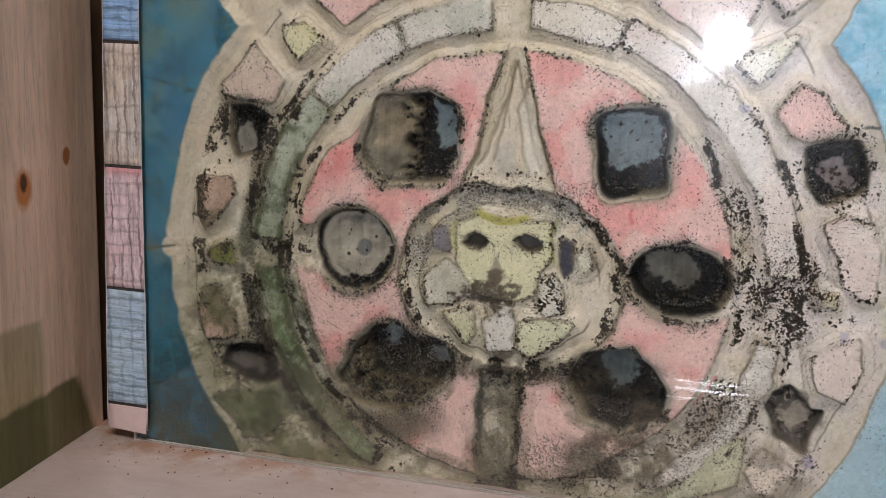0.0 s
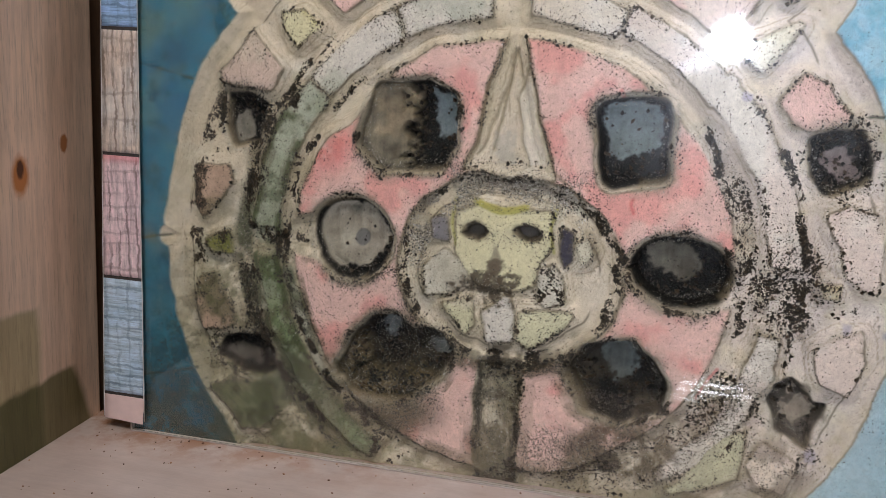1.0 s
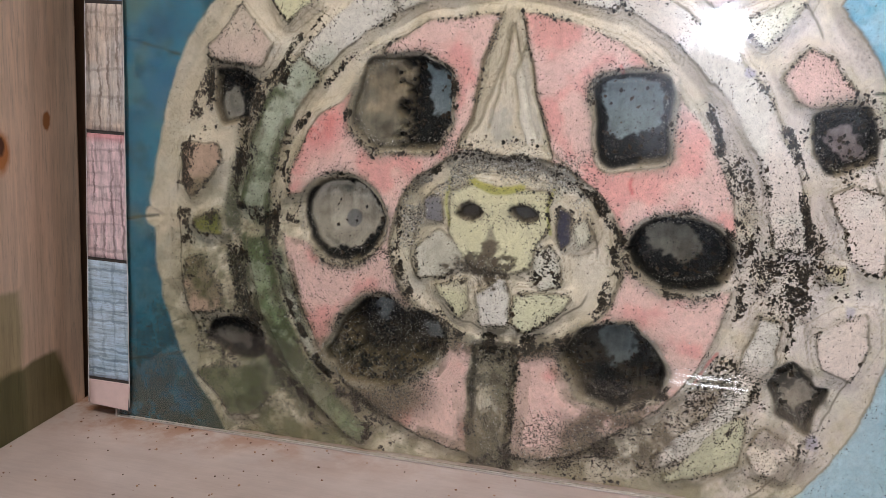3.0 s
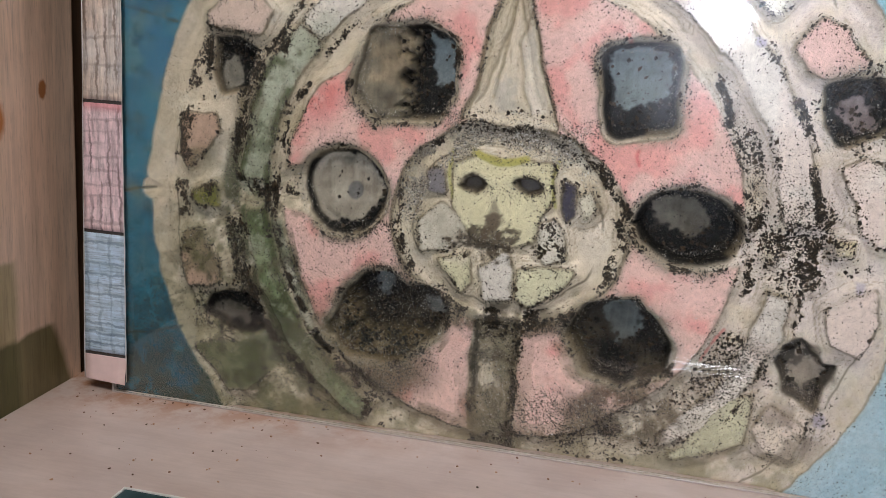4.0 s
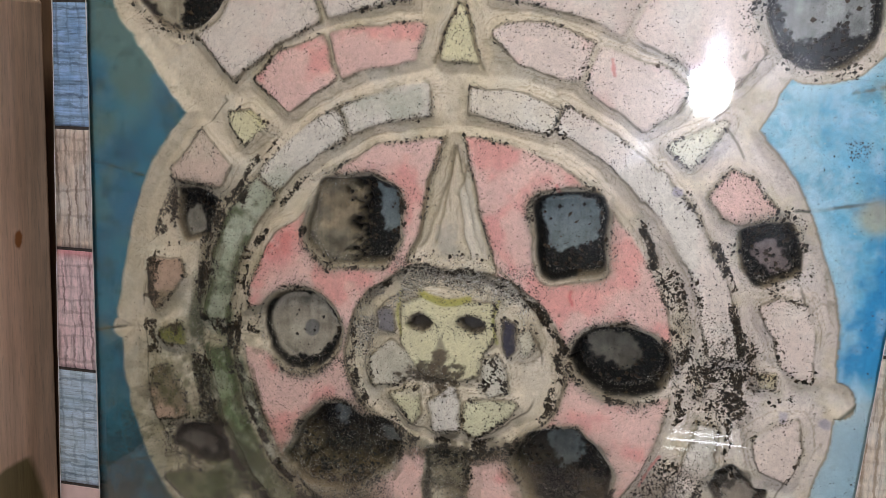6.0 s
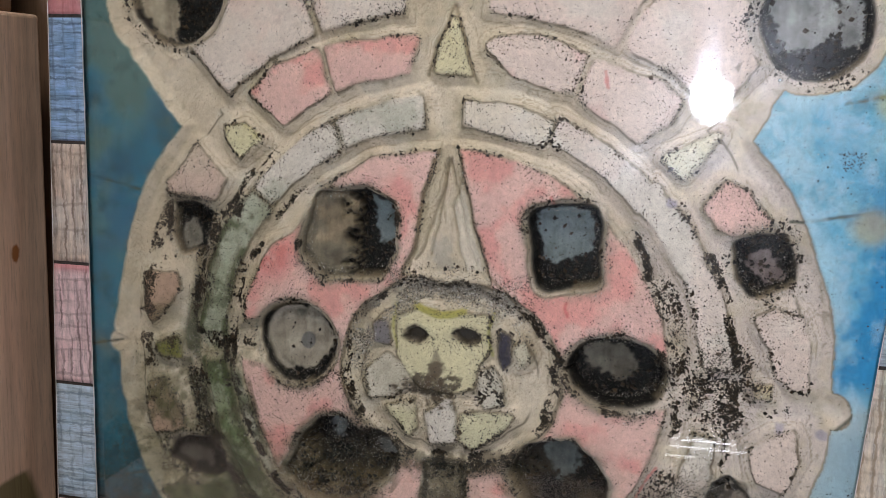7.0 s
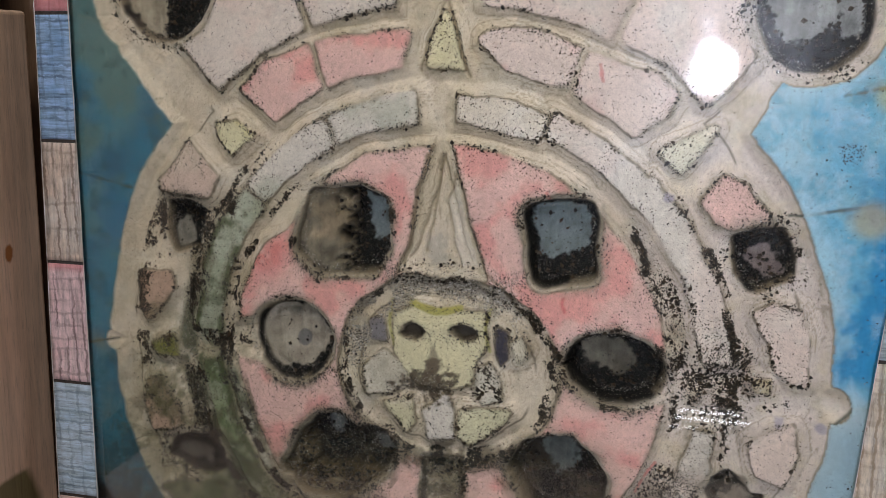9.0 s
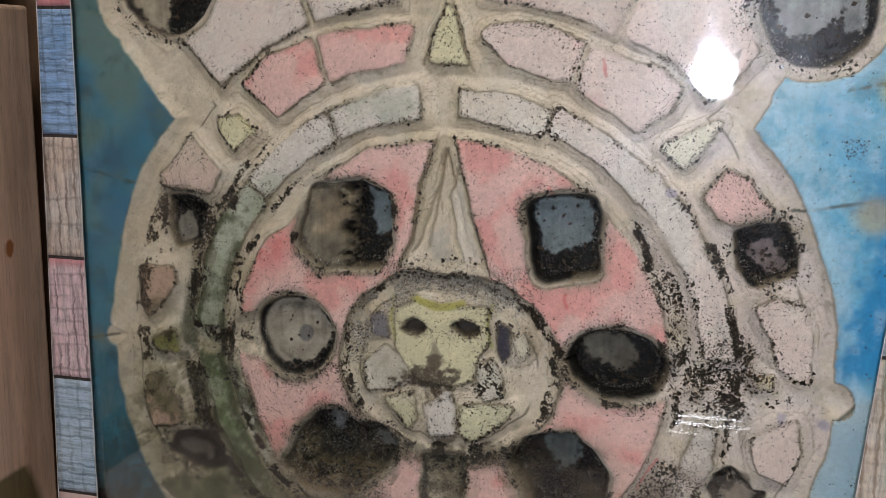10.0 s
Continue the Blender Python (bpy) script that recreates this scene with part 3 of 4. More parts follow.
paint(0.6 * step(vv, 16, 2) * step(cloud(8, 4, 0.65), 0.3, 0.65) * (panel > -0.4), (0.20, 0.185, 0.085))
paint(0.9 * wet * margin_left * step(vv, 60, 8) * step(cloud(5, 5, 0.7) + 0.012 * (uu - 14), 0.3, 0.62), (0.03, 0.055, 0.04))
patch_green = step(np.abs(rad - 64.5), 6, 3.5) * step(np.abs(ang - 185), 52, 40)
paint(0.55 * patch_green * step(cloud(3.2, 5, 0.7), 0.5, 0.72), (0.40, 0.41, 0.30))
paint(0.6 * patch_green * step(cloud(4.2, 5, 0.7), 0.55, 0.8), (0.07, 0.085, 0.04))
paint(0.9 * step(np.abs(rad - 70.5) - 2.2, 1.0, -1.2) * step(np.abs(ang - 195), 46, 16) * step(mid, 0.25, 0.6), (0.075, 0.085, 0.04))
paint(0.85 * step(np.abs(centre_ring + 1.6) + 2 * (fine - 0.5), 2.2, 0.3) * step(np.abs(ang - 95), 72, 40) * step(mid, 0.2, 0.6) * (panel > -0.3), (0.16, 0.14, 0.12))
paint(0.8 * step(np.abs(centre_ring - 1.2) + 2.5 * (fine - 0.5), 2.6, 0.4) * step(np.abs(ang - 268), 75, 40) * step(mid, 0.2, 0.6), (0.15, 0.125, 0.09))
# brown smudges where ants crowd
for d in (oval(168, 57, 9, 15), oval(152, 26, 20, 6, 52), arc(55.5, 60.5, 6, 40), oval(170, 14, 9, 9)):
    paint(0.7 * step(d, 3, -5) * step(cloud(6, 4, 0.65), 0.4, 0.66), (0.22, 0.17, 0.125))
paint(0.92 * step(oval(133, 14, 14, 8) + 4 * (mid - 0.5), 3, -3) * step(cloud(5, 4, 0.65), 0.2, 0.55), UMBER)
paint(0.9 * step(oval(72, 17, 15, 8), 3, -5), (0.13, 0.095, 0.05))
paint(0.8 * step(oval(100, 34.4, 17, 4.2) + 3 * (mid - 0.5), 1.5, -1.5) * step(cloud(4, 4, 0.7), 0.3, 0.6), (0.13, 0.105, 0.07))
paint(0.92 * step(oval(97.2, 52.8, 7.0, 3.4) + (fine - 0.5) * 5, 1.6, -0.8), (0.085, 0.063, 0.04))
paint(0.85 * step(poly((97.9, 62.6), (96.6, 57), (100, 57), round_by=0.5), 0.3, -0.4), (0.30, 0.25, 0.18))
paint(0.85 * step(poly((97, 59), (99.6, 59), (100, 54), (96.6, 54), round_by=0.5) + 1.6 * (fine - 0.5), 0.6, -0.4), (0.12, 0.085, 0.055))
eyes = np.minimum(oval(92.4, 66.6, 3.3, 2.1), oval(106, 67.4, 3.5, 2.3)) + 0.8 * (fine - 0.5)
paint(step(eyes, 0.3, -0.5), (0.045, 0.032, 0.02))
depth = np.maximum(depth, 2.4 * step(eyes, 0.3, -0.8))
brow = np.maximum.reduce([oval(98.8, 81.6, 14, 9.6), -oval(99.0, 84.4, 15, 10.2), np.abs(uu - 98.8) - 7.0])
paint(0.9 * step(brow, 0.2, -0.4), (0.46, 0.42, 0.10))
for mark in (stroke([(87.2, 74), (86.6, 68), (87.4, 63)], 0.9), stroke([(112.4, 74), (111.6, 69), (112.6, 63)], 0.9)):
    paint(0.8 * step(mark, 0.2, -0.3), (0.44, 0.41, 0.13))
paint(0.9 * step(spoke_down, 0.6, -0.4) * step(streak, 0.08, 0.42), (0.14, 0.12, 0.075))
paint(0.8 * step(spoke_down, 0.4, -0.4) * step(cloud(3, 4, 0.7), 0.5, 0.72), (0.045, 0.04, 0.026))
paint(0.9 * step(np.abs(spoke_down + 0.5) + (fine - 0.5), 1.2, 0.2), (0.04, 0.034, 0.025))
for pts, w in (([(97, 112), (93, 96), (91, 84)], 0.7), ([(103.6, 112), (107, 96), (110.6, 84), (117, 78), (124, 68)], 0.6), ([(100.6, 112), (98, 98), (96, 88)], 0.5),
               ([(101, 112), (104, 98), (107, 86)], 0.5), ([(101, 111), (98.6, 103), (96.4, 96), (92.4, 86)], 0.35), ([(104, 107), (101.4, 100), (103, 92), (104.4, 84)], 0.4), ([(100.4, 148), (94.6, 131)], 0.6), ([(100.8, 148), (107, 131)], 0.6)):
    d = stroke(pts, w)
    paint(0.7 * step(d, 0.4, -0.2), (0.28, 0.22, 0.14))
    depth += 0.7 * step(d, 0.6, -0.3) * (panel > 0)
paint(0.6 * step(poly((102, 101), (104, 104), (108.4, 85), (104.6, 85), round_by=0.5), 0.4, -0.6), (0.78, 0.71, 0.60))
paint(0.6 * step(oval(98.8, 88, 3.2, 3.8) + 3 * (fine - 0.5), 0.6, -0.8), (0.46, 0.42, 0.36))
paint(0.85 * green_rim, (0.075, 0.095, 0.035))
# brown patches round the lower chambers and smudges beside the small left chambers
for d, amount in ((oval(72, 26, 17, 16), 0.6), (oval(127, 24, 17, 15), 0.5), (oval(100, 8, 40, 7), 0.55), (oval(37, 80, 7, 9), 0.4), (oval(36, 38, 8, 7), 0.5)):
    paint(amount * step(d + 5 * (mid - 0.5), 3, -2) * step(cloud(4, 5, 0.7), 0.35, 0.62) * (panel > -2.5), (0.13, 0.105, 0.065))
# cracks and stains across the blue margins
for pts in ([(-2, 104.6), (8, 102.4), (16, 100)], [(-2, 57.2), (8, 57.4)], [(-2, 16.6), (8, 18), (16, 21)], [(180, 99.7), (190, 102), (206, 106)], [(189, 127), (206, 131)],
            [(193, 52), (197, 56.6), (206, 57.4)], [(-2, 146.6), (9, 143.4)]):
    d = stroke(pts, 0.5)
    paint(0.9 * step(d, 0.5, -0.2), (0.06, 0.07, 0.055))
    paint(0.4 * step(d, 3.5, 0) * step(mid, 0.4, 0.7), (0.28, 0.21, 0.09))
margin = (which >= len(PANELS) - 2) & (panel < 0.2)
left_side, right_side = margin * (uu < 60), margin * step(uu, 150, 180)
paint(0.8 * left_side * step(cloud(12, 5, 0.65), 0.3, 0.85), (0.014, 0.105, 0.19))
paint(0.75 * left_side * step(cloud(14, 5, 0.6) + 0.012 * (vv - 118), 0.42, 0.68), (0.13, 0.22, 0.19))
paint(0.7 * left_side * step(cloud(9, 5, 0.65), 0.45, 0.7) * step(np.abs(vv - 94), 18, 4), (0.018, 0.14, 0.27))
paint(0.5 * left_side * step(cloud(4, 5, 0.7), 0.55, 0.8), (0.03, 0.075, 0.085))
paint(0.8 * left_side * step(vv + 0.5 * uu, 34, 8) * step(0.5 * cloud(7, 4) + 0.5 * cloud(2, 3), 0.36, 0.6), (0.045, 0.055, 0.03))
inward = 1 - step(body, 0.3, 6)
paint(0.75 * right_side * np.clip(inward + 0.7 * (cloud(12, 4, 0.5) - 0.4), 0, 1), (0.42, 0.64, 0.74))
paint(0.9 * right_side * step(cloud(13, 5, 0.6) + 0.05 * (uu - 192.5), 0.36, 0.80) * step(vv, 58, 66) * step(vv, 118, 98), (0.012, 0.27, 0.56))
paint(0.55 * right_side * step(cloud(6, 5, 0.7), 0.5, 0.75) * step(vv, 92, 110), (0.10, 0.36, 0.52))
paint(0.75 * right_side * step(vv, 60, 54), (0.43, 0.53, 0.57))
paint(0.3 * right_side * step(cloud(4, 5, 0.7), 0.45, 0.85), (0.60, 0.70, 0.74))
paint(0.6 * margin * step(np.hypot(uu - 197, vv - 100), 6, 2), (0.55, 0.40, 0.15))
paint(0.6 * margin * step(np.hypot(uu - 199, vv - 127), 5, 2), (0.50, 0.45, 0.20))
for u, v, r in ((153.5, 103.3, 1.3), (181.4, 51.6, 1.3), (190.6, 50.4, 1.6), (177.4, 18.6, 1.8)):
    paint(0.8 * step(np.hypot(uu - u, vv - v) + 0.8 * (fine - 0.5), 1.2 * r, 0.6 * r), (0.42, 0.37, 0.45))
for pts in ([(137.4, 132.6), (138.2, 129.8)], [(130.4, 78), (130.9, 74.6)], [(153.6, 38), (149, 30)], [(127, 98), (126.2, 103)]):
    paint(0.6 * step(stroke(pts, 0.5) + 0.5 * (fine - 0.5), 0.35, -0.15), (0.68, 0.12, 0.12))
pit_of = np.stack([p[0] for p in PITS])
pit_k = pit_of.argmin(0)
ragged = (cloud(3.6, 4, 0.65) - 0.5) * 3.6
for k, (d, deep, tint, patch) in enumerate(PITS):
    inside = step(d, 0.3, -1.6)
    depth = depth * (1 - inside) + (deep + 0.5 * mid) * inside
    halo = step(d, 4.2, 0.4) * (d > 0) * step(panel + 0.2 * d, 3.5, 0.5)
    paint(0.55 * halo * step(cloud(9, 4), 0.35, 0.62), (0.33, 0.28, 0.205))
    # depth shade painted near black over the pit; its floor patch stays pale
    paint(step(d, 0.25, -0.5), PIT_SHADE)
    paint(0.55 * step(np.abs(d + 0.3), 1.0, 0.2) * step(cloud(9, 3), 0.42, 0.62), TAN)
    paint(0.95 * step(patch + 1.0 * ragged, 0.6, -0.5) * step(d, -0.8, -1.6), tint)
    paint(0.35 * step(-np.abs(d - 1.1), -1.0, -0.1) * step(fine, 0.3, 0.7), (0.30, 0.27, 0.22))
paint(0.75 * step(PITS[9][0] + ragged, 1.0, -1.5), (0.10, 0.085, 0.07))
paint(0.85 * step(PITS[9][3] + 1.4 * ragged, 0.0, -0.9), (0.36, 0.30, 0.24))
shelf = step(uu + 1.7 * ragged + 9 * (cloud(9, 3) - 0.5), 76.6, 73.4) * step(square_left, 0.0, -0.8)
paint(0.92 * shelf, TAN)
paint(0.8 * shelf * step(cloud(6, 4, 0.6), 0.4, 0.72), (0.20, 0.175, 0.13))
paint(0.7 * shelf * step(cloud(5, 4, 0.6, 1, 3, 0.5), 0.5, 0.8), (0.46, 0.36, 0.24))
paint(0.8 * shelf * step(square_left, -3.2, -0.6) * step(cloud(3, 4), 0.35, 0.7), (0.10, 0.09, 0.07))
depth = depth * (1 - shelf) + (2.6 + 1.6 * mid) * shelf
silt = step(np.minimum(vv, uu - 36.5) + 1.4 * ragged, 28.6, 24.6) * step(low_left, 0.2, -1.0)
paint(0.9 * silt, (0.15, 0.11, 0.06))
paint(0.7 * silt * step(cloud(4, 5, 0.7), 0.42, 0.66), (0.05, 0.04, 0.025))
depth = depth * (1 - silt) + 3.0 * silt
hole = step(oval(61.6, 61.6, 2.0), 0.3, -0.3)
veil_d = step(vv, 52, 12) * step(np.abs(uu - 100), 66, 40) * step(cloud(13, 4, 0.6), 0.32, 0.68)
paint(0.42 * veil_d * (panel > -3.5), (0.26, 0.20, 0.125))
rose_spot = step(oval(53, 86, 8, 9), 3, -5) * (panel < 0.2) * (rad < 55)
paint(0.6 * rose_spot * step(mid, 0.3, 0.6), (0.78, 0.20, 0.19))
paint(hole * 0.8, (0.12, 0.12, 0.13))
lines = (0.86 + 0.30 * cloud(0.9, 2, 0.5, 1, 40)) * (0.55 + 0.8 * cloud(5, 4, 0.65))
floors = step(pit_of.min(0), -2, -3)
colour *= (1 - floors[..., None]) + floors[..., None] * lines[..., None]
depth = np.maximum(depth, 0.0)

ny, nx = uu.shape
face_panel = which[:-1, :-1]
quad_d, quad_pit = panel[:-1, :-1], pit_of.min(0)[:-1, :-1]
region = np.full(face_panel.shape, -1)
region[quad_d < 0.35] = face_panel[quad_d < 0.35]
region[quad_pit < 0.4] = 1000 + pit_k[:-1, :-1][quad_pit < 0.4]
corner = np.arange(nx * ny).reshape(ny, nx)
quads = np.stack([corner[:-1, :-1], corner[:-1, 1:], corner[1:, 1:], corner[1:, :-1]], -1)
places = np.stack([uu.ravel() * 0.001, depth.ravel() * 0.001, vv.ravel() * 0.001], -1)
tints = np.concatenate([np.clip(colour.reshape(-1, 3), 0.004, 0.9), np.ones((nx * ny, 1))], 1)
dz, dx = np.gradient(depth, STEP)
normals = np.stack([dx.ravel(), -np.ones(nx * ny), dz.ravel()], -1)
normals /= np.linalg.norm(normals, axis=1)[:, None]


def relief(name, mask, mat, parent, label=""):
    """The stretch of the carved face under the mask, as one mesh."""
    q = quads[mask]
    used, flat = np.unique(q.ravel(), return_inverse=True)
    me = bpy.data.meshes.new(name)
    me.from_pydata(places[used].tolist(), [], flat.reshape(-1, 4).tolist())
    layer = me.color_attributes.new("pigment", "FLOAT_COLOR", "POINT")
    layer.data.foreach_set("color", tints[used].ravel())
    me.polygons.foreach_set("use_smooth", np.ones(len(me.polygons), bool))
    me.normals_split_custom_set_from_vertices(normals[used].tolist())
    me.materials.append(mat)
    ob = new(name, me)
    ob.parent = parent
    if label:
        ob["label"] = label
    return ob


nest = tagged(empty("ant_nest", 0, 0, 0), "carved plaster ant nest painted pink, blue and yellow behind glass", "ant nest")
relief("carved_channels", region == -1, DAMP, nest, "cream plaster channels with dirt in their edges")
for k, (name, *_) in enumerate(PANELS):
    if (region == k).any():
        relief(name, region == k, PLASTER, nest)
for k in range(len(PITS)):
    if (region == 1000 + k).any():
        relief("chamber", region == 1000 + k, PIT, nest, "deep wet chamber, its inner shade painted in near black")
part("plaster_block", box(U0 / 1000, U1 / 1000, 0.0095, 0.025, 0.0, V1 / 1000), plain("block_plaster", (0.6, 0.56, 0.48)), nest)
glass = tagged(empty("glass_cover", 0.1, -0.0012, 0.0), "clear smeared glass sheet with polished edges covering the nest", "glass")
pane = under(part("pane", box(-0.004, 0.204, -0.0019, -0.0006, 0.0006, 0.168), GLASS), glass)
pane.visible_shadow = False
CUT = plain("ground_glass_edge", (0.44, 0.39, 0.36), 0.08, 0.1, 400, 0.04)
under(part("ground_edge", box(-0.004, 0.204, -0.0019, -0.0006, 0.0000, 0.0006, 0.0002, 3), CUT), glass)
for x in (-0.0045, 0.204):
    under(part("ground_edge", box(x, x + 0.0005, -0.0019, -0.0006, 0.0001, 0.168), CUT), glass)


# ---- grains of dirt and sand on the plaster ----
def grains(name, count, density, sizes, mat, flat, label):
    """Loose crumbs strewn over the carved face, thickest where density says."""
    p = density.ravel() / density.sum()
    at = rng.choice(nx * ny, count, p=p)
    u = uu.ravel()[at] + (rng.random(count) - 0.5) * STEP
    v = np.maximum(vv.ravel()[at] + (rng.random(count) - 0.5) * STEP, 0.3)
    y = depth.ravel()[at]
    size = sizes[0] + (sizes[1] - sizes[0]) * rng.random(count) ** 2.2
    turn, long = rng.random(count) * math.tau, 0.38 + 0.5 * rng.random(count)
    shape = np.array([(1, 0, 0), (0, 0, 1), (-1, 0, 0), (0, 0, -1), (0, 1, 0), (0, -1, 0)], float)
    jag = shape[None] * (0.65 + 0.7 * rng.random((count, 6, 1)))
    a, b = jag[..., 0] * size[:, None], jag[..., 2] * (size * long)[:, None]
    c, s_ = np.cos(turn)[:, None], np.sin(turn)[:, None]
    xyz = np.stack([u[:, None] + a * c - b * s_, y[:, None] + jag[..., 1] * size[:, None] * flat, v[:, None] + a * s_ + b * c], -1)
    xyz[..., 1] = np.maximum(xyz[..., 1], -0.55)
    tri = np.array([(0, 1, 5), (1, 2, 5), (2, 3, 5), (3, 0, 5), (1, 0, 4), (2, 1, 4), (3, 2, 4), (0, 3, 4)])
    faces = (tri[None] + 6 * np.arange(count)[:, None, None]).reshape(-1, 3)
    me = bpy.data.meshes.new(name)
    me.from_pydata((xyz.reshape(-1, 3) * 0.001).tolist(), [], faces.tolist())
    me.materials.append(mat)
    return tagged(new(name, me), label, "dirt", kind="stuff")


def grain_material(name, stops, roughness):
    m, t, b = material(name, roughness)
    g = t.nodes.new("ShaderNodeNewGeometry")
    t.links.new(ramp(t, g.outputs["Random Per Island"], *stops), b.inputs["Base Color"])
    return m


pits_d = pit_of.min(0)
near_pit = step(pits_d, 4.5, 0.3) * (pits_d > -1)
rim_of_panel = (step(np.abs(panel - 0.05), 1.1, 0.1) + 0.2 * step(panel, -0.3, -1.0) * step(panel, -4.5, -1.5)) * (which < len(PANELS) - 2)
on_panel = step(panel, 0.8, -0.2)
patchy = step(cloud(10, 4), 0.35, 0.75)
# spots crowded with ants, given denser crumbs in their stead
haunts = np.maximum.reduce([step(oval(168, 58, 9, 14), 2, -5), step(oval(122, 10, 24, 8), 3, -4), step(oval(97, 51, 9, 4), 2, -2), step(oval(152, 26, 20, 6, 52), 3, -4),
                            1.4 * step(np.abs(rad - 70.5) - 2, 1, -1) * step(np.abs(ang - 190), 50, 20), step(oval(72, 20, 14, 10), 3, -4), step(arc(56, 60, 4, 40), 1.5, -0.5), step(np.abs(centre_ring - 1.0) - 1.2, 1.0, -0.8) * step(np.abs(ang - 270), 70, 40),
                            step(spoke_down, 1, -1), step(oval(101, 82, 15, 3), 1.5, -1), 0.3 * step(oval(168, 14, 14, 12), 3, -6)])
density = 0.006 + 0.017 * on_panel + 0.85 * rim_of_panel * (0.15 + patchy) + 0.5 * near_pit * patchy + 0.8 * haunts * (0.3 + patchy) + 0.12 * wet
density *= np.where(margin, 0.5, 1.0) * (1 - 0.9 * shelf) * np.where(pits_d < -1, 0.25, 1.0)
density += 0.5 * step(np.hypot(uu - 191.6, vv - 115) + 2 * (mid - 0.5), 3.2, 1.0) + 0.3 * margin * step(uu, 20, 4) * step(vv, 60, 10) + 0.12 * margin * step(uu, 150, 170) * step(vv, 44, 16) * patchy
DIRT = grain_material("dirt", ((0.0, (0.007, 0.006, 0.005)), (0.6, (0.02, 0.014, 0.009)), (0.9, (0.065, 0.042, 0.024))), 0.45)
SAND = grain_material("sand", ((0.0, (0.20, 0.17, 0.13)), (0.5, (0.42, 0.38, 0.32)), (0.8, (0.12, 0.10, 0.09)), (0.95, (0.62, 0.60, 0.56))), 0.5)
grains("dirt_grains", 74000, density, (0.08, 0.30), DIRT, 0.5, "black and brown crumbs of dirt stuck on the plaster")
crumbs = (rim_of_panel * patchy * 0.5 + haunts * patchy + 0.5 * near_pit * patchy) * (panel > -0.3) + 1e-6
# wavy lines of crumbs in place of ant trails
trails = np.maximum.reduce([
    step(np.abs(rad - 70.6 - 1.6 * (cloud(9, 3) - 0.5)), 1.5, 0.4) * step(np.abs((ang + 180) % 360 - 180 - 2), 42, 26),
    step(np.abs(rad - 57.4 - 3 * (cloud(12, 3) - 0.5)), 1.4, 0.3) * step(np.abs((ang + 180) % 360 - 180 - 18), 38, 24),
    step(np.abs(rad - 57.8 - 2 * (cloud(10, 3) - 0.5)), 1.2, 0.3) * step(np.abs(ang - 190), 62, 40),
    step(np.abs(rad - 70.2 - 2 * (cloud(8, 3) - 0.5)), 1.6, 0.3) * step(np.abs(ang - 180), 55, 35),
    0.8 * step(np.abs(centre_ring + 0.6 - 2 * (cloud(7, 3) - 0.5)), 1.2, 0.2),
    0.25 * step(oval(113, 54, 5, 5) + 3 * (cloud(4, 3) - 0.5), 1, -1), 0.25 * step(np.abs(oval(61, 61, 10, 10)), 1.6, 0.3), 0.6 * step(np.abs(rad - 84), 3, 1) * step(np.abs(ang - 178), 30, 18),
    0.5 * step(np.abs(vv - 59) - 2.0, 1.5, -1) * step(np.abs(rad - 64) - 12, 3, -3)]) * step(cloud(4.5, 3), 0.4, 0.62) * (pits_d > 0.2)
# clots of crumbs for soil and for clustered ants
clumps = step(cloud(5.5, 4, 0.6), 0.62, 0.78) * np.maximum.reduce([
    step(np.abs(arc(60.0, 67.6, 140, 240)), 2.2, 0.3), step(np.abs(square_left - 0.8), 1.4, 0.2), step(np.abs(low_left - 0.6), 2.0, 0.2), step(np.abs(low_right - 0.4), 1.6, 0.2),
    step(np.abs(round_right - 0.4), 1.6, 0.2), step(np.abs(centre_ring + 1.0), 1.8, 0.2), step(np.abs(PITS[6][0]), 2.2, 0.3), step(np.abs(PITS[7][0]), 1.8, 0.3),
    step(np.abs(PITS[8][0] - 0.6), 1.6, 0.2), step(np.abs(spoke_down), 1.4, 0.2), step(oval(100, 34.6, 18, 3.4), 1, -1), step(oval(172, 58, 10, 12), 2, -4), step(np.abs(vv - 3), 3, 1) * step(uu, 40, 70) * step(uu, 130, 100)])
grains("dark_clumps", 12000, clumps * (0.1 + cloud(1.8, 2)) ** 2 + 1e-7, (0.10, 0.46), DIRT, 0.6, "black soil and stand-ins for ants, clotted round the chambers and channels")
grains("ant_trail_crumbs", 19000, trails * (0.15 + cloud(1.6, 2)) ** 2 + 1e-7, (0.10, 0.42), DIRT, 0.6, "dark crumbs in wavy lines along the channels, standing in for ants")
crumbs += 0.8 * trails
grains("dark_crumbs", 6500, crumbs + 0.3 * trails + 0.25 * clumps, (0.25, 0.75), DIRT, 0.6, "larger dark crumbs in the plaster channels, dirt and stand-ins for ants")
sandy = np.maximum.reduce([step(pits_d, 3.2, 0.2) * (pits_d > -2.5) * step(cloud(12, 3), 0.3, 0.6), step(oval(101, 81, 17, 3.4), 1.5, -1), 0.6 * haunts, 0.7 * step(low_left, 1, -2)])
grains("sand_grains", 34000, sandy + 0.35 * rim_of_panel * patchy + 0.002, (0.08, 0.24), SAND, 0.6, "pale grey sand grains round the chambers")
patches = np.minimum.reduce([p[3] for p in PITS])
face_ring = step(np.abs(centre_ring + 3.4), 4.2, 1.0) * step(np.abs(ang - 110), 95, 45) * step(cloud(5, 3), 0.3, 0.6) * (panel > -0.6)
grains("gravel_grains", 5200, face_ring + 1e-7, (0.14, 0.34), SAND, 0.6, "mixed pale gravel round the carved face")
grains("gravel_dirt", 2600, face_ring + 0.25 * rim_of_panel * (rad < 32) + 1e-7, (0.14, 0.36), DIRT, 0.6, "dark gravel and dirt round the carved face")
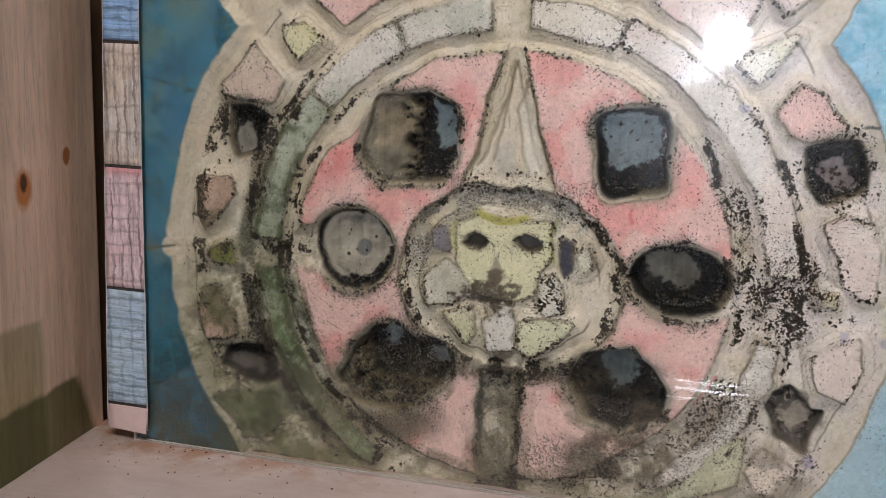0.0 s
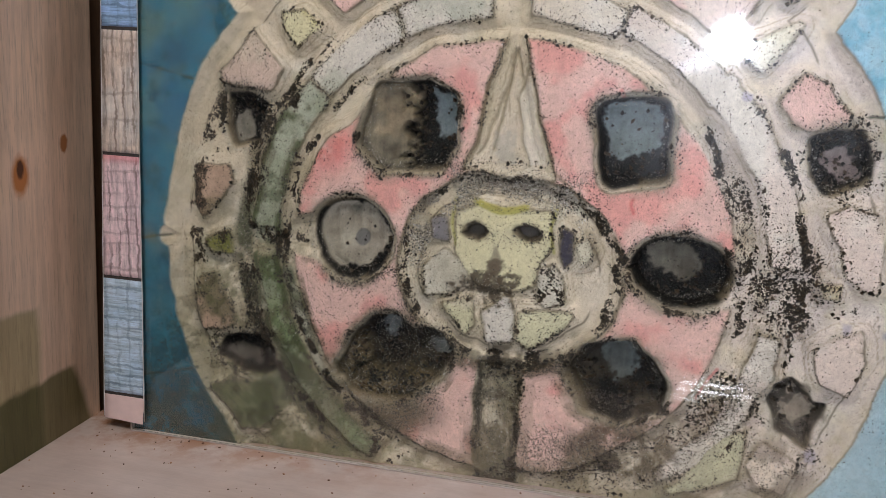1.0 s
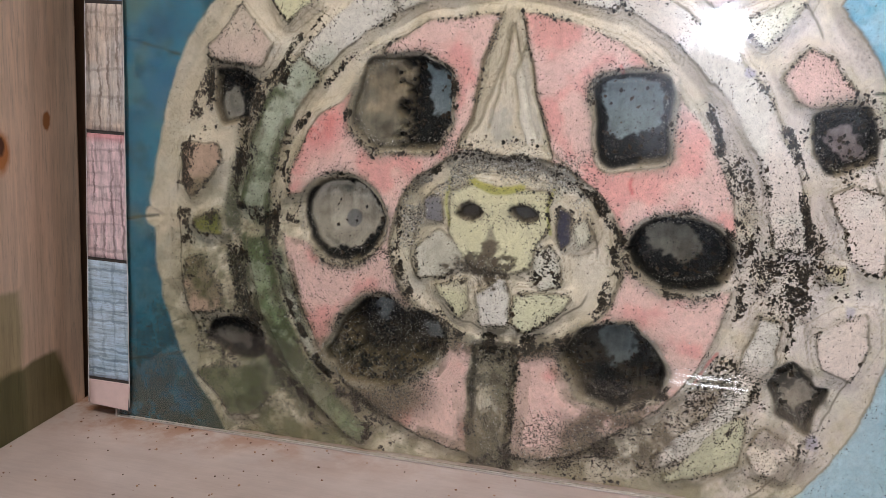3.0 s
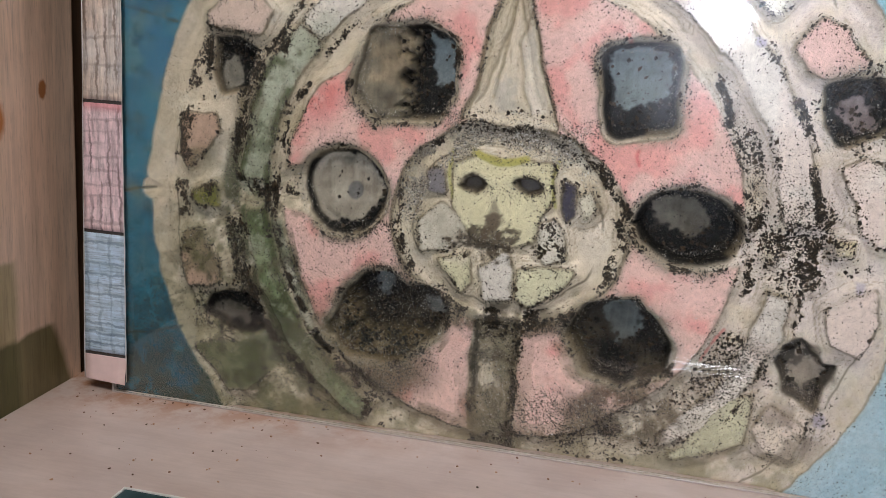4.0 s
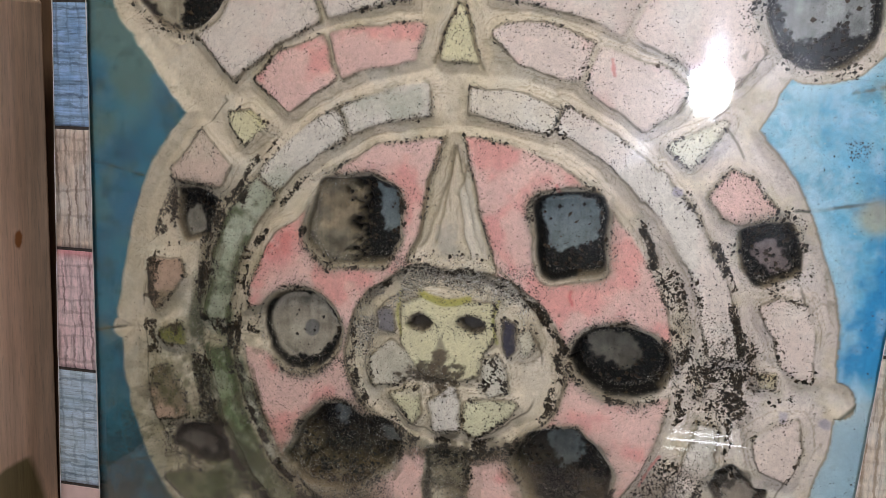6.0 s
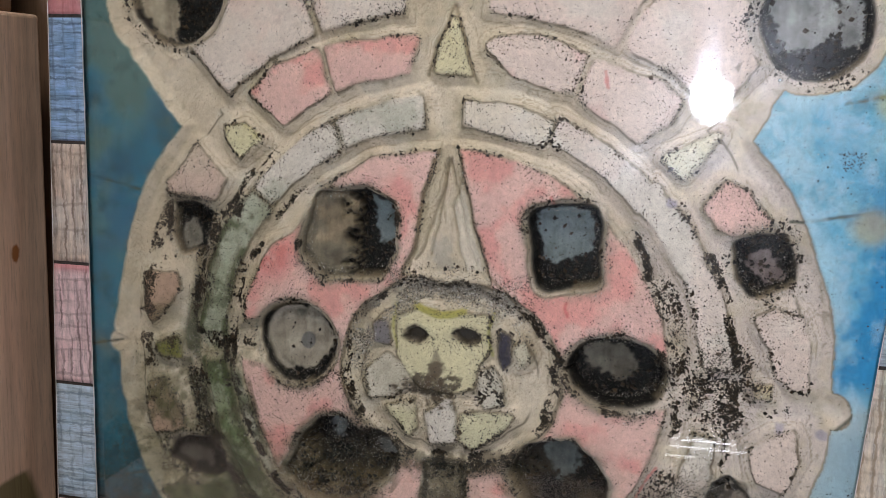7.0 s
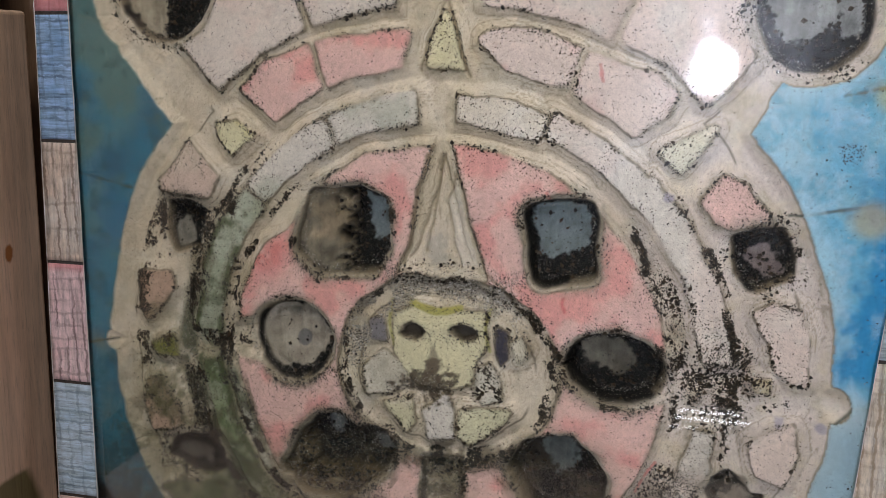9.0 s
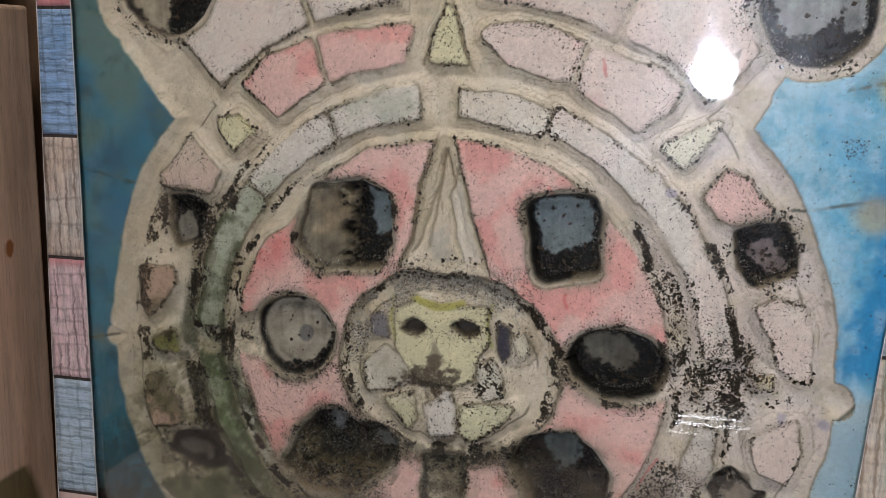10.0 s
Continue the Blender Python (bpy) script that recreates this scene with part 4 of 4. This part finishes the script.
rubble = (1 - shelf) * step(pits_d, -0.5, -1.5) * (step(patches, -0.5, 1.0) + 0.03) + 0.6 * step(PITS[8][0], 0, -1)
grains("chamber_rubble", 2200, rubble + 1e-6, (0.3, 0.9), DIRT, 0.8, "dark rubble on the chamber floors")


# ---- printed paper strips ----
def sheet(x_left, x_right, z0, z1, y, curl=0.0, ragged_side=0.00025):
    """A thin strip of paper between two slanting edges, slightly wavy."""
    bm = bmesh.new()
    n, m = 24, 5
    rows = []
    for i in range(n + 1):
        z = z0 + (z1 - z0) * i / n
        row = []
        for j in range(m + 1):
            k = j / m
            x = x_left(z) * (1 - k) + x_right(z) * k + ragged_side * (noise.noise((z * 260, j * 3.1, 1)) if j in (0, m) else 0)
            lift = curl * max(0.0, 1 - (z - z0) / 0.012) ** 2 * k
            row.append(bm.verts.new((x, y - lift - 0.0001 * (1 + noise.noise((x * 90, z * 60, 4))), z)))
        rows.append(row)
    for i in range(n):
        for j in range(m):
            bm.faces.new((rows[i][j], rows[i][j + 1], rows[i + 1][j + 1], rows[i + 1][j])).smooth = True
    back = bmesh.ops.duplicate(bm, geom=bm.faces[:])["geom"]
    bmesh.ops.translate(bm, verts=[g for g in back if isinstance(g, bmesh.types.BMVert)], vec=(0, 0.00018, 0))
    bmesh.ops.reverse_faces(bm, faces=[g for g in back if isinstance(g, bmesh.types.BMFace)])
    edge = [e for e in bm.edges if e.is_boundary]
    bmesh.ops.bridge_loops(bm, edges=edge)
    return bm


INK = (0.045, 0.038, 0.036)
MAUVE = print_material("mauve_print", (0.74, 0.59, 0.60), (0.68, 0.49, 0.50), (0.13, 0.08, 0.08), True, (0.0785, (0.60, 0.22, 0.24)))
BLUE = print_material("blue_print", (0.50, 0.62, 0.72), (0.38, 0.52, 0.64), (0.12, 0.18, 0.26), False)
DEEP = print_material("deep_blue_print", (0.36, 0.53, 0.74), (0.18, 0.34, 0.58), (0.04, 0.07, 0.14), False)
BEIGE = print_material("tan_print", (0.62, 0.51, 0.42), (0.57, 0.54, 0.50), (0.17, 0.12, 0.09), True)
SHELL = plain("pale_pink_print", (0.70, 0.53, 0.50), 0.45, 0.06, 300, 0.05)
IVORY = print_material("ivory_print", (0.66, 0.62, 0.54), (0.60, 0.50, 0.36), (0.30, 0.22, 0.14), True)
FROST = print_material("pale_blue_print", (0.50, 0.58, 0.64), (0.42, 0.52, 0.60), (0.16, 0.19, 0.22), False)
GAP = plain("printed_gap", INK, 0.5, 0.4, 900)
EDGE = plain("paper_edge", (0.75, 0.73, 0.70), 0.6, 0.05)


def paper_strip(x_left, x_right, y, bands, label, curl=0.0):
    strip = tagged(empty("paper_strip", x_left(0.0), y, bands[0][0]), label, "paper strip", "paper strips beside the nest")
    for z0, z1, mat in bands:
        under(part("printed_board", sheet(x_left, x_right, z0 + 0.00045, z1 - 0.00045, y, curl if z0 < 0.005 else 0.0), mat), strip)
        if z0 > 0.005:
            under(part("printed_joint", sheet(x_left, x_right, z0 - 0.00042, z0 + 0.00042, y, 0.0, 0.0001), GAP), strip)
    for side, out in ((x_right, 1), (x_left, -1)):
        a, b = (lambda z, s=side: s(z) - 0.00008), (lambda z, s=side: s(z) + 0.00008)
        under(part("cut_edge", sheet(a, b, bands[0][0] + 0.001, bands[-1][1], y - 0.00022, 0.0, 0.00012), EDGE), strip)
    return strip


paper_strip(lambda z: -0.0125 + 0.034 * z, lambda z: 0.0003 + 0.0145 * z, -0.0023,
            [(0.0028, 0.0110, SHELL), (0.0110, 0.0452, BLUE), (0.0452, 0.0794, MAUVE), (0.0794, 0.1122, BEIGE), (0.1122, 0.1450, DEEP), (0.1450, 0.1680, MAUVE)],
            "narrow paper strip printed with painted boards, curling at its foot", 0.0012)
paper_strip(lambda z: 0.1957 + 0.071 * z, lambda z: 0.222, -0.0023,
            [(0.0028, 0.0345, FROST), (0.0345, 0.0690, IVORY), (0.0690, 0.1030, FROST), (0.1030, 0.1372, MAUVE), (0.1372, 0.1680, BLUE)],
            "paper strip printed with pale painted boards, glued along the glass")


# ---- small things ----
tray = tagged(empty("slide_tray", 0.030, -0.052, 0.0), "flat dark teal plastic tray with a pale rim", "tray")
TEAL = plain("teal_plastic", (0.02, 0.055, 0.06), 0.25, 0.3, 120)
under(part("tray_body", box(0.0310, 0.110, -0.0795, -0.0525, 0.0, 0.0028, 0.0004), TEAL), tray)
RIM = plain("pale_rim", (0.6, 0.62, 0.6), 0.3, 0.1)
under(part("rim", box(0.0310, 0.110, -0.0528, -0.0523, 0.0024, 0.0031, 0.0001), RIM), tray)
under(part("rim", box(0.0307, 0.0312, -0.0795, -0.0523, 0.0024, 0.0031, 0.0001), RIM), tray)

torch = tagged(empty("torch", *LAMP_AT), "small round white lamp standing before the box", "lamp")
METAL = plain("lamp_metal", (0.3, 0.3, 0.3), 0.4, 0.1, 60, 0.05, 1.0)
bm = bmesh.new()
bmesh.ops.create_cone(bm, cap_ends=True, segments=40, radius1=0.030, radius2=0.046, depth=0.06,
                      matrix=look(LAMP_AT, (0.11, 0, 0.07)) @ Matrix.Translation((0, 0, 0.036)) @ Matrix.Rotation(math.pi, 4, "X"))
under(part("lamp_head", bm, METAL), torch)
bm = bmesh.new()
bmesh.ops.create_cone(bm, cap_ends=True, segments=24, radius1=0.012, radius2=0.012, depth=0.44, matrix=Matrix.Translation((0.187, -1.0, -0.155)))
under(part("stand", bm, METAL), torch)
bm = bmesh.new()
bmesh.ops.create_cone(bm, cap_ends=True, segments=40, radius1=0.08, radius2=0.07, depth=0.015, matrix=Matrix.Translation((0.187, -1.0, -0.3725)))
under(part("foot", bm, METAL), torch)

# unseen glowing bar, added only to make the streak reflections in the pane
bar = tagged(empty("streak_bar", 0.207, -0.92, -0.38), "three thin glowing tubes on a post, added unseen for the streaks reflected in the glass", "lamp")
under(part("housing", box(0.135, 0.285, -0.935, -0.910, -0.329, -0.272, 0.003), METAL), bar)
under(part("post", box(0.20, 0.22, -0.934, -0.914, -0.38, -0.3295, 0.002), METAL), bar)
for z, x0, x1, power in ((-0.2980, 0.164, 0.252, 20), (-0.2885, 0.168, 0.240, 16), (-0.3100, 0.156, 0.190, 7)):
    under(part("tube", box(x0, x1, -0.9095, -0.9065, z - 0.0008, z + 0.0008, 0.0003), glow_material("tube_glow", (0.95, 0.97, 1.0), power)), bar)
# frame for the added overhead fill lamp
fitting = tagged(empty("ceiling_fill", 0.15, -0.5, 0.75), "unseen square white ceiling light, added as ambient fill", "ceiling light")
under(part("frame", box(-0.03, 0.33, -0.68, -0.32, 0.722, 0.7495, 0.004), EDGE), fitting)

# crumbs and splinters lying on the wooden floor
bm = bmesh.new()
rs = random.Random(5)
for _ in range(150):
    y = -0.003 - 0.07 * rs.random() ** 2.2
    x = rs.uniform(-0.019, 0.19) if rs.random() < 0.5 else rs.uniform(-0.012, 0.06)
    r = rs.uniform(0.0001, 0.00032)
    m = Matrix.Translation((x, y, r * 0.5)) @ Matrix.Rotation(rs.random() * 6.28, 4, "Z") @ Matrix.Diagonal((r * rs.uniform(0.8, 1.8), r, r * 0.7, 1))
    bmesh.ops.create_icosphere(bm, subdivisions=1, radius=1.0, matrix=m)
tagged(part("floor_crumbs", bm, grain_material("floor_dirt", ((0.0, (0.05, 0.035, 0.025)), (0.5, (0.16, 0.07, 0.04)), (0.85, (0.4, 0.24, 0.15))), 0.6)),
       "brown crumbs of dirt strewn on the wooden floor", "dirt", kind="stuff")
